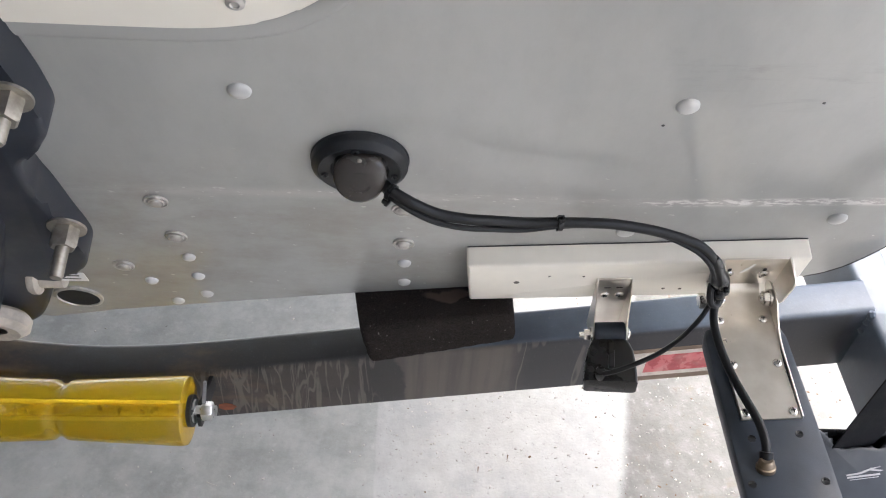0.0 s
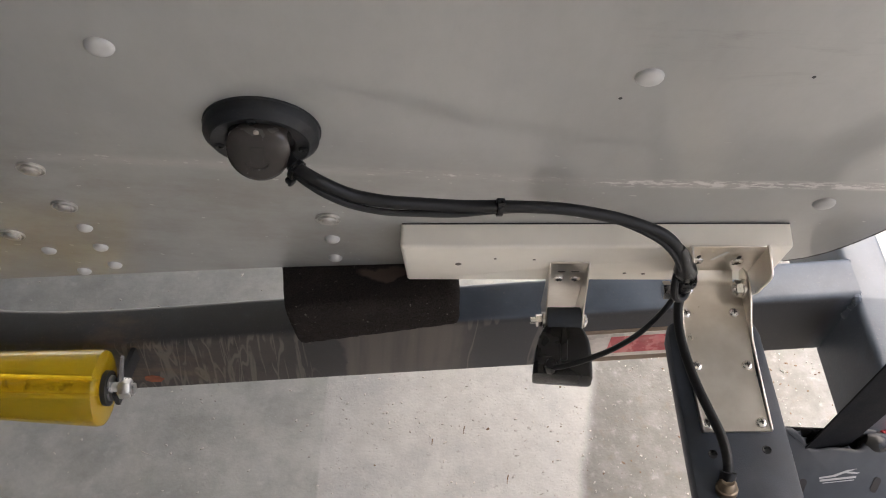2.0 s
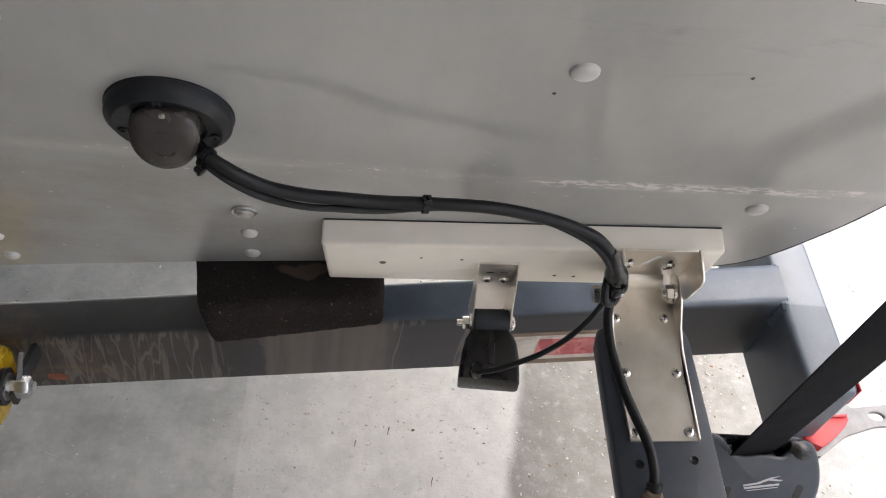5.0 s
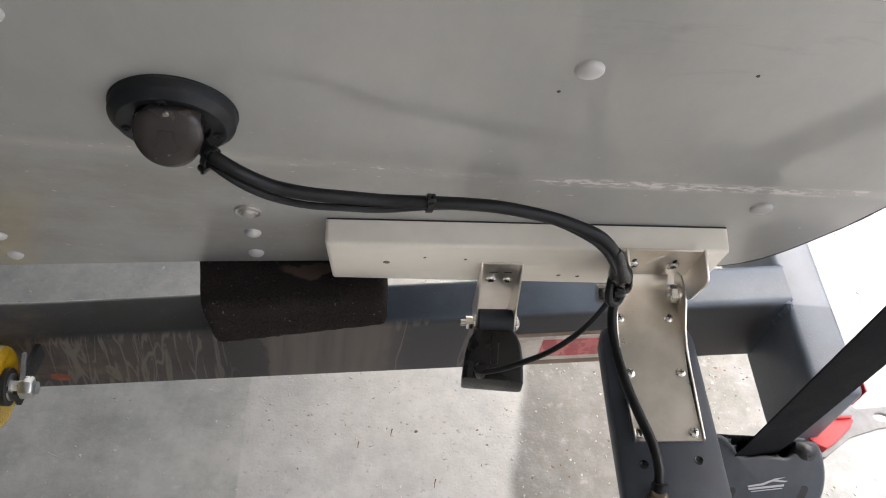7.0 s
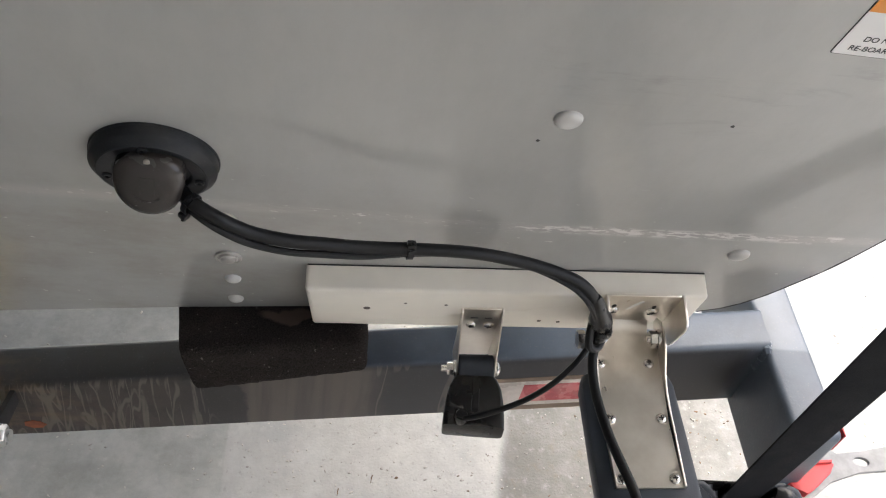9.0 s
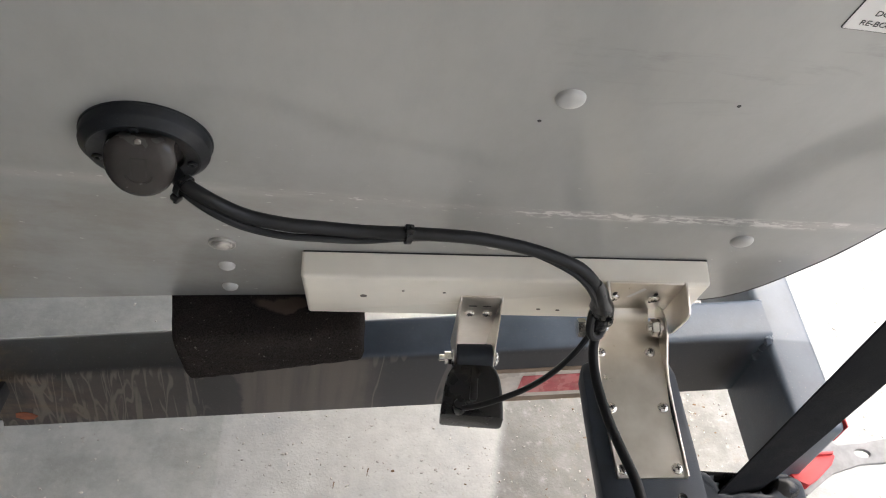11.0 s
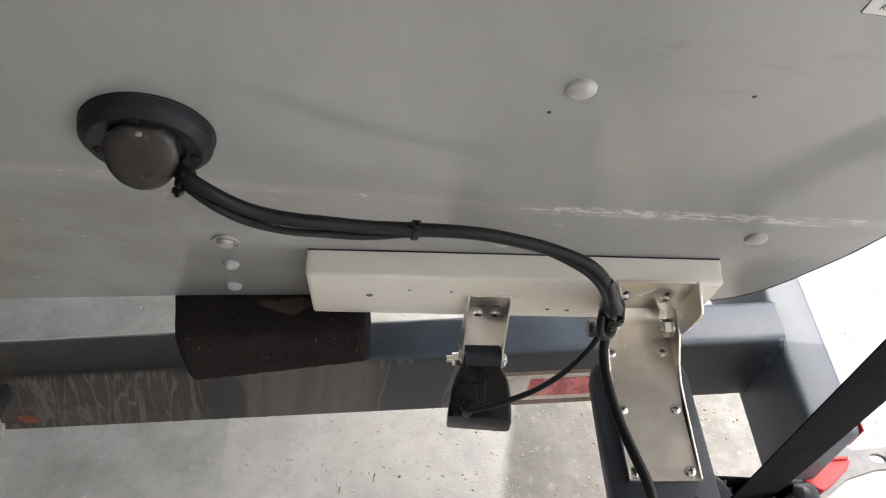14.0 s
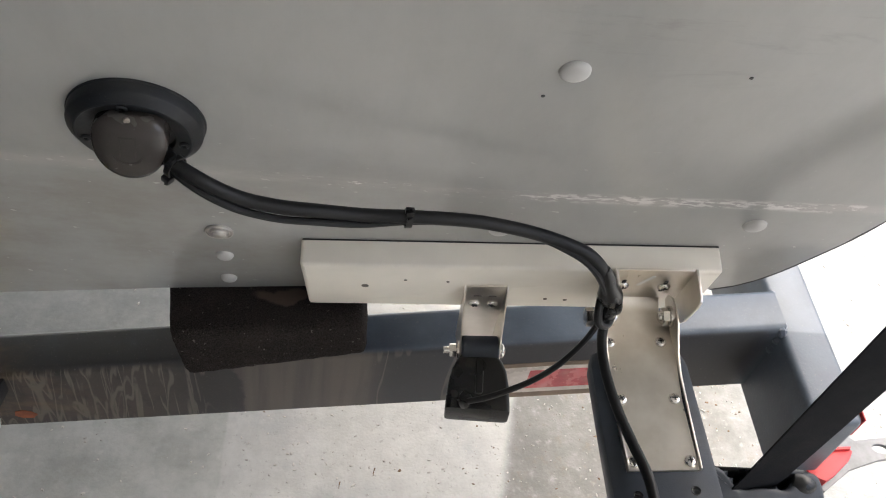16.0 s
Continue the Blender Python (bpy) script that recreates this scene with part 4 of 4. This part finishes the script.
part("pivot_barrel", turned([(0, -0.0150), (0.0108, -0.0150), (0.0118, -0.0140), (0.0118, 0.0140), (0.0108, 0.0150), (0, 0.0150)], 32, MPV), BODY, small)
part("pivot_bolt", turned([(0, -0.030), (0.0024, -0.030), (0.0028, -0.0295), (0.0028, 0.021), (0, 0.021)], 16, MPV), CHROME, small, "stainless pivot bolt")
part("pivot_nut", turned([(0.0028, -0.0250), (0.0054, -0.0250), (0.0058, -0.0242), (0.0058, -0.0195), (0.0028, -0.0190)], 6, MPV), CHROME, small)
part("washer", turned([(0.0028, -0.0188), (0.0072, -0.0188), (0.0072, -0.0174), (0.0028, -0.0174)], 24, MPV), CHROME, small)
part("bolt_head", turned([(0.0064, 0.0168), (0.0064, 0.018)] + [(q, z + 0.018) for q, z in dome_profile(0.0062, 0.003, 5)], 24, MPV), CHROME, small)
# wedge body: from the pivot outwards and down to a straight trailing edge
piv_w = MB @ PIV
end_w = Vector((-0.0730, -0.0665, 0.4640))
fwd = (end_w - piv_w)
long = fwd.length
fwd.normalize()
across = (MB.to_3x3() @ Vector((1, 0, 0)))
across = (across - across.dot(fwd) * fwd).normalized()
above = across.cross(fwd).normalized()
if above.z < 0:
    above = -above
MW = Matrix.Translation(piv_w) @ Matrix((across, fwd, above)).transposed().to_4x4()
bm = bmesh.new()
rings = []
for f, w, up, dn in ((0.10, 0.0150, 0.0060, -0.012), (0.22, 0.0190, 0.0085, -0.016), (0.36, 0.0222, 0.0090, -0.019), (0.6, 0.0246, 0.0078, -0.021), (0.85, 0.0256, 0.0058, -0.021), (0.955, 0.0258, 0.0046, -0.020), (1.0, 0.0254, -0.003, -0.019)):
    prof = round_rect(-w, w, dn, up, min(0.0045, (up - dn) * 0.3), 4)
    rings.append([bm.verts.new((x, f * long, z)) for x, z in prof])
for a, b in zip(rings, rings[1:]):
    for i in range(len(a)):
        bm.faces.new((a[i], a[(i + 1) % len(a)], b[(i + 1) % len(a)], b[i]))
bm.faces.new(rings[0])
bm.faces.new(rings[-1])
part("sensor_body", moved(bm, MW), BLACK, small, "glossy black wedge body")
part("body_rib", moved(box(-0.0030, 0.0030, 0.012, 0.040, 0.004, 0.0125, 0.0015), MW), BLACK, small)
part("cable_boss", moved(turned([(0.0062, 0.0), (0.0060, 0.008), (0.0046, 0.0105), (0, 0.011)], 20), MW @ Matrix.Translation((-0.011, 0.046, 0.0045))), BLACK, small)

# ---- long imaging transducer on its bracket ----
imaging = group("imaging_transducer", (0.033, -0.12, 0.51), "long dark imaging transducer under a stainless bracket plate", "transducer")
B0, B1 = 0.2305, 0.2880
part("bracket_back", slab(round_rect(B0, B1, -0.048, 0.0060, 0.002, 3), 0.0216, 0.0234, 0.0004), STEEL, imaging, "stainless mounting bracket with slanted slots", MB)
wing = [(0.0060, 0.0216), (0.0066, 0.0260), (0.0066, 0.0440), (0.0045, 0.0470), (-0.003, 0.0482), (-0.036, 0.0470), (-0.056, 0.0420), (-0.060, 0.033), (-0.048, 0.0216)]
for a in (B0 - 0.0018, B1):
    m = MB @ Matrix(((0, 0, 1, a), (1, 0, 0, 0), (0, 1, 0, 0), (0, 0, 0, 1)))
    part("bracket_wing", slab(wing, 0, 0.0018, 0.0004), STEEL, imaging, "", m)
slot_m = MB @ Matrix.Translation((0.2555, -0.0125, 0.0234)) @ Matrix.Rotation(radians(-28), 4, "Z")
part("slot", slab(round_rect(-0.0016, 0.0016, -0.010, 0.010, 0.0012, 3), -0.0003, 0.0003), LABEL, imaging, "pale slanted slot showing the board", slot_m)
for a, h in ((0.2395, -0.0205), (0.2715, -0.0215)):
    part("slot_shadow", slab(round_rect(a - 0.0016, a + 0.0016, h - 0.011, h + 0.009, 0.0014, 3), 0.0233, 0.0237), DARK, imaging, "", MB)
    pan_screw(imaging, MB @ Matrix.Translation((a, h, 0.0238)), 0.0050)
# plate frame: across the rolled board axis, running out level behind the transom
ex = (MB.to_3x3() @ Vector((1, 0, 0)))
ex = Vector((ex.x, 0, ex.z)).normalized()
MI = Matrix.Translation((0.0345, 0.0, 0.5455)) @ Matrix((ex, Vector((0, 1, 0)), ex.cross(Vector((0, 1, 0))))).transposed().to_4x4()
plate_outline = [(-0.0255, -0.1530), (0.0245, -0.1530), (0.0245, -0.100), (0.0295, -0.045), (0.0295, -0.020), (-0.0245, -0.020), (-0.0245, -0.040)]
part("plate", slab(plate_outline, -0.0008, 0.0008), STEEL, imaging, "brushed stainless plate", MI)
# raised front lip and rolled side lips that grow into ears at the pivot
bm = bmesh.new()
for i in range(7):
    a0, a1 = radians(i * 12), radians((i + 1) * 12)
    y0, z0, y1, z1 = -0.020 + 0.012 * math.sin(a0), 0.012 * (1 - math.cos(a0)), -0.020 + 0.012 * math.sin(a1), 0.012 * (1 - math.cos(a1))
    vs = [bm.verts.new(p) for p in ((-0.0245, y0, z0), (0.0245, y0, z0), (0.0245, y1, z1), (-0.0245, y1, z1))]
    bm.faces.new(vs)
bmesh.ops.remove_doubles(bm, verts=bm.verts, dist=1e-6)
bmesh.ops.solidify(bm, geom=list(bm.faces), thickness=0.0016)
part("plate_lip", bm, STEEL, imaging, "", MI)
for side_x in (-0.0255, 0.0245):
    ear = [(-0.153, -0.0008), (-0.153, 0.0035), (-0.080, 0.0040), (-0.062, 0.0065), (-0.050, 0.0130), (-0.043, 0.0175), (-0.032, 0.0210), (-0.020, 0.0200), (-0.012, 0.0140), (-0.010, 0.006), (-0.020, -0.0008)]
    m = MI @ Matrix(((0, 0, 1, side_x), (1, 0, 0, 0), (0, 1, 0, 0), (0, 0, 0, 1)))
    bm = slab(ear, 0, 0.0014, 0.0003)
    if side_x > 0:
        for v in bm.verts:
            v.co.z += 0.0050 * min(1.0, max(0.0, (v.co.x + 0.10) / 0.055))
    part("plate_ear", bm, STEEL, imaging, "", m)
for x in (-0.0200, 0.0190):
    for y in (-0.1465, -0.0975, -0.0480):
        pan_screw(imaging, MI @ Matrix.Translation((x, y, 0.0008)) @ Matrix.Rotation(x * 70 + y * 30, 4, "Z"), 0.0043)
MX = MI @ Matrix.Translation((0, -0.031, 0.0105)) @ Matrix.Rotation(radians(90), 4, "Y")
for lo, sgn in ((0.0, 1), (0.0, -1)):
    mm = MX @ Matrix.Translation((0, 0, 0.0048)) if sgn > 0 else MX @ Matrix.Rotation(math.pi, 4, "X")
    bolt = part("pivot_bolt", turned([(0.0, 0.0135), (0.0030, 0.0135), (0.0036, 0.0145), (0.0036, 0.0265), (0, 0.0265)], 16, mm), CHROME, imaging, "stainless pivot bolt")
    part("pivot_nut", turned([(0.0036, 0.0160), (0.0066, 0.0160), (0.0072, 0.0170), (0.0072, 0.0215), (0.0036, 0.0215)], 6, mm), CHROME, bolt)
    part("washer", turned([(0.0036, 0.0217), (0.0084, 0.0217), (0.0084, 0.0238), (0.0036, 0.0238)], 26, mm), CHROME, bolt)
    if sgn < 0:
        part("bolt_head", turned([(0, 0.0375), (0.0072, 0.0375), (0.0074, 0.036), (0.0074, 0.0315), (0, 0.0315)], 6, mm), CHROME, bolt)
# dark moulded body below the plate
bm = bmesh.new()
rings = []
for y, w0, w1, top, bot in ((-0.050, 0.026, 0.020, -0.004, -0.018), (-0.056, 0.0345, 0.028, -0.0016, -0.024), (-0.066, 0.0372, 0.030, -0.0010, -0.027), (-0.13, 0.0378, 0.031, -0.0010, -0.028),
                           (-0.20, 0.0378, 0.031, -0.0010, -0.028), (-0.262, 0.0372, 0.030, -0.0012, -0.027), (-0.270, 0.0350, 0.028, -0.003, -0.025), (-0.274, 0.031, 0.024, -0.006, -0.021)):
    pts = [(-w0 + 0.004, top), (w0 - 0.004, top), (w0 - 0.0012, top - 0.0012), (w0, top - 0.004), (w0, bot * 0.55), (w1, bot), (-w1, bot), (-w0, bot * 0.55), (-w0, top - 0.004), (-w0 + 0.0012, top - 0.0012)]
    rings.append([bm.verts.new((x, y, z)) for x, z in pts])
for a, b in zip(rings, rings[1:]):
    for i in range(len(a)):
        bm.faces.new((a[i], a[(i + 1) % len(a)], b[(i + 1) % len(a)], b[i]))
bm.faces.new(rings[0])
bm.faces.new(rings[-1])
part("sensor_body", bm, BODY, imaging, "dark slate moulded sensor body", MI)
for x, y in ((-0.0205, -0.1700), (0.0190, -0.1670), (-0.030, -0.211), (0.0275, -0.210)):
    part("screw_recess", turned([(0.0034, 0.0), (0.0031, 0.0004), (0.0022, 0.0001), (0, 0.0001)], 16), BLACK, imaging, "", MI @ Matrix.Translation((x, y, -0.0010)))
gland = part("cable_gland", turned([(0.0078, 0.0), (0.0078, 0.0035), (0.0068, 0.0045), (0.0062, 0.008), (0.0045, 0.010), (0.0, 0.010)], 24), BRASS, imaging, "dull brass-coloured cable gland", MI @ Matrix.Translation((-0.0165, -0.198, -0.0012)) @ Matrix.Rotation(radians(-18), 4, "X"))
part("strain_relief", tube([Vector((0.0182, -0.1935, 0.5475)), Vector((0.0188, -0.188, 0.552))], 0.0055, 12), CABLE, gland)

# ---- retractable tie-down at the end of the rail ----
tie_down = group("tie_down", (0.19, -0.11, 0.33), "black retractable tie-down with a webbing strap", "tie-down strap")
MH = Matrix.Translation((0, -0.078, 0.403)) @ Matrix.Rotation(radians(38), 4, "X")
top = [(0.1397, 0.006), (0.1457, 0.0091), (0.155, 0.0082), (0.1636, 0.0005), (0.1716, -0.0082), (0.1821, -0.0092), (0.1936, -0.0073), (0.2124, -0.0087), (0.22, -0.0073), (0.225, 0.0005), (0.2307, 0.0064), (0.2413, 0.0073),
       (0.2503, 0.0014), (0.2567, -0.0162), (0.2579, -0.0353), (0.2526, -0.0531), (0.2444, -0.0673), (0.1766, -0.0725), (0.1556, -0.0601)]
top = [(p.x, p.y) for p in smooth_line([Vector((x, y, 0)) for x, y in top], 3)]


def upright(bm):
    """Lean the depth of a part of the tilted housing back to the vertical."""
    for v in bm.verts:
        v.co.y += min(0.0, v.co.z) * 0.78
    return bm


part("housing", upright(slab(top, -0.047, 0.0, 0.007, 5)), HOUSING, tie_down, "dark grey moulded housing with a sloping face", MH)
part("slot_wall", upright(box(0.146, 0.236, 0.0035, 0.0095, -0.046, -0.003, 0.002)), BLACK, tie_down, "black wall behind the strap slot", MH)
part("spool_core", upright(box(0.166, 0.214, -0.008, 0.003, -0.045, -0.022, 0.003)), BLACK, tie_down, "", MH)
part("guide_roller", tube([Vector((0.2245 + 0.0024 * i, -0.0035 - 0.0006 * i, -0.0085)) for i in range(10)], 0.0115, 20, swell=lambda f: 0.35 + 0.65 * math.sin(math.pi * (0.1 + 0.8 * f)) ** 0.5), BLACK, tie_down, "rounded black strap guide", MH)
for x, y, turn in ((0.1633, -0.0481, -20), (0.2338, -0.0441, -24)):
    part("housing_slot", slab(round_rect(-0.0034, 0.0034, -0.0075, 0.0075, 0.0032, 5), -0.0010, 0.0004), DARK, tie_down, "dark oblong slot", MH @ Matrix.Translation((x, y, 0)) @ Matrix.Rotation(radians(turn), 4, "Z"))
# plain badge: two swept strokes and a bar
MLG = MH @ Matrix.Translation((0.1987, -0.0382, 0.0001)) @ Matrix.Rotation(radians(8), 4, "Z") @ Matrix.Diagonal((0.95, 0.82, 1, 1))
badge = part("badge", slab([(-0.020, 0.0022), (-0.006, 0.0030), (0.008, 0.0068), (0.019, 0.0074), (0.010, 0.0052), (0.0215, 0.0026), (0.0180, 0.0016), (0.006, 0.0040), (-0.004, 0.0010), (-0.020, 0.0004)], 0, 0.0003), SILVER, tie_down, "plain silver badge strokes", MLG)
part("badge_bar", box(-0.0195, 0.0170, -0.0028, -0.0006, 0, 0.0003), SILVER, badge, m=MLG)
part("badge_line", box(-0.017, 0.0150, -0.0052, -0.0044, 0, 0.0003), SILVER, badge, m=MLG)
# strap
bm = bmesh.new()
path = smooth_line([(0.1655, -0.086, 0.380), (0.1655, -0.0885, 0.415), (0.1665, -0.0925, 0.60), (0.1675, -0.097, 0.78), (0.168, -0.103, 0.92), (0.168, -0.0985, 0.955)], 8)
cross = []
for i, p in enumerate(path):
    way = (path[min(i + 1, len(path) - 1)] - path[max(i - 1, 0)]).normalized()
    wide = Vector((0.0485, 0.0080 * max(0.0, 1 - (p.z - 0.38) / 0.22) + 0.002, 0.0))
    nrm = wide.normalized().cross(way).normalized()
    sag = nrm * 0.0008
    cross.append([bm.verts.new(p + wide * u + sag * k) for u, k in ((0, 1), (0.5, 1.15), (1, 1), (1, -1), (0.5, -0.85), (0, -1))])
for a, b in zip(cross, cross[1:]):
    for i in range(6):
        bm.faces.new((a[i], a[(i + 1) % 6], b[(i + 1) % 6], b[i]))
bm.faces.new(cross[0])
bm.faces.new(cross[-1])
part("strap", bm, WEBBING, tie_down, "black woven strap pulled tight up to the transom")
part("release_lever", joined(slab([(0.2755, -0.0278), (0.2863, -0.0191), (0.3037, -0.0131), (0.3353, -0.0104), (0.3386, -0.0142), (0.3309, -0.0245), (0.3103, -0.0408), (0.2972, -0.0485), (0.2842, -0.043)], 0.3325, 0.342, 0.002),
     slab([(0.290, -0.0215), (0.304, -0.0165), (0.334, -0.0138), (0.336, -0.0105), (0.304, -0.0131), (0.287, -0.0191)], 0.341, 0.3455, 0.001)), RED, tie_down, "red plastic release lever")
part("mounting_plate", slab([(0.2617, -0.0293), (0.291, -0.0076), (0.3267, 0.0124), (0.3462, 0.0141), (0.356, 0.0065), (0.3917, 0.0119), (0.4947, 0.0336), (0.499, -0.0011), (0.3755, -0.0147), (0.3386, -0.0271), (0.3018, -0.0521), (0.2725, -0.0456)],
     0.3240, 0.328, 0.001, holes=[circle(0.382, -0.0017, 0.0095, 16, 0.55)]), PLATE, tie_down, "dull grey slotted mounting plate")
part("end_reflector", box(0.2930, 0.2947, -0.034, -0.008, 0.405, 0.4325, 0.0005), RED, trailer, "red side marker")

# ---- grit and dry leaf bits on the floor ----
rng = random.Random(5)


def scatter(count, lo, hi, rx, ry, flat, bias):
    verts, faces = [], []
    for _ in range(count):
        x = rng.uniform(*rx)
        if x < -0.3 and rng.random() < bias:
            continue
        y = rng.uniform(*ry)
        r = lo + (hi - lo) * rng.random() ** 3
        turn, sx = rng.uniform(0, 6.28), rng.uniform(0.6, 1.6)
        k = len(verts)
        n = 6
        for layer, (rr, zz) in enumerate(((1.0, 0.0), (0.75, flat))):
            for i in range(n):
                a = turn + 2 * math.pi * i / n
                q = rr * r * rng.uniform(0.7, 1.2)
                px, py = q * sx * math.cos(a - turn), q * math.sin(a - turn) / sx
                verts.append((x + px * math.cos(turn) - py * math.sin(turn), y + px * math.sin(turn) + py * math.cos(turn), 0.0002 + zz * r * rng.uniform(0.7, 1.2)))
        for i in range(n):
            faces.append((k + i, k + (i + 1) % n, k + n + (i + 1) % n, k + n + i))
        faces.append(tuple(k + n + i for i in range(n)))
    mesh = bpy.data.meshes.new("bits")
    mesh.from_pydata(verts, [], faces)
    return mesh


for name, mesh, mat_, label, cat in (("floor_grit", scatter(10000, 0.0004, 0.0023, (-0.8, 1.3), (-0.2, 0.8), 0.8, 0.75), GRIT, "loose pale grit and sand on the concrete", "grit"),
                                     ("leaf_litter", scatter(60, 0.0012, 0.0042, (-0.5, 1.6), (-0.3, 1.0), 0.25, 0.7), LEAF, "scattered brown leaf crumbs on the concrete", "leaves"),
                                     ("soil_crumbs", scatter(900, 0.0003, 0.0019, (0.0, 0.55), (-0.30, 0.55), 0.5, 0.0), LEAF, "small brown crumbs of dry soil", "soil")):
    mesh.materials.append(mat_)
    tagged(put(name, mesh, None), label, cat, kind="stuff")


# ---- dry stems lying on the floor ----
def dry_stem(a, b, material, label):
    a, b = Vector((*a, 0.0009)), Vector((*b, 0.0016))
    bow = (b - a).cross(Vector((0, 0, 1))) * 0.03
    line = smooth_line([a, a.lerp(b, 0.35) + bow, a.lerp(b, 0.7) + bow * 0.6, b], 5)
    return thing("dry_stem", tube(line, 0.0009, 6, swell=lambda f: 1.0 - 0.6 * f), material, label, "plant stem", "dry stems on the floor")


STEMS = (
    ((-0.5513, 0.0675), (-0.5347, 0.0611)),
    ((-0.1120, 0.1238), (-0.1142, 0.1118)),
    ((-0.0525, 0.0531), (-0.0551, 0.0395)),
    ((-0.1573, 0.1023), (-0.1585, 0.0923)),
)
for k, (a, b) in enumerate(STEMS):
    dry_stem(a, b, GRIT if k == 0 else LEAF, "pale dry grass stem on the concrete" if k == 0 else "dark brown splinter of dry stem on the concrete")
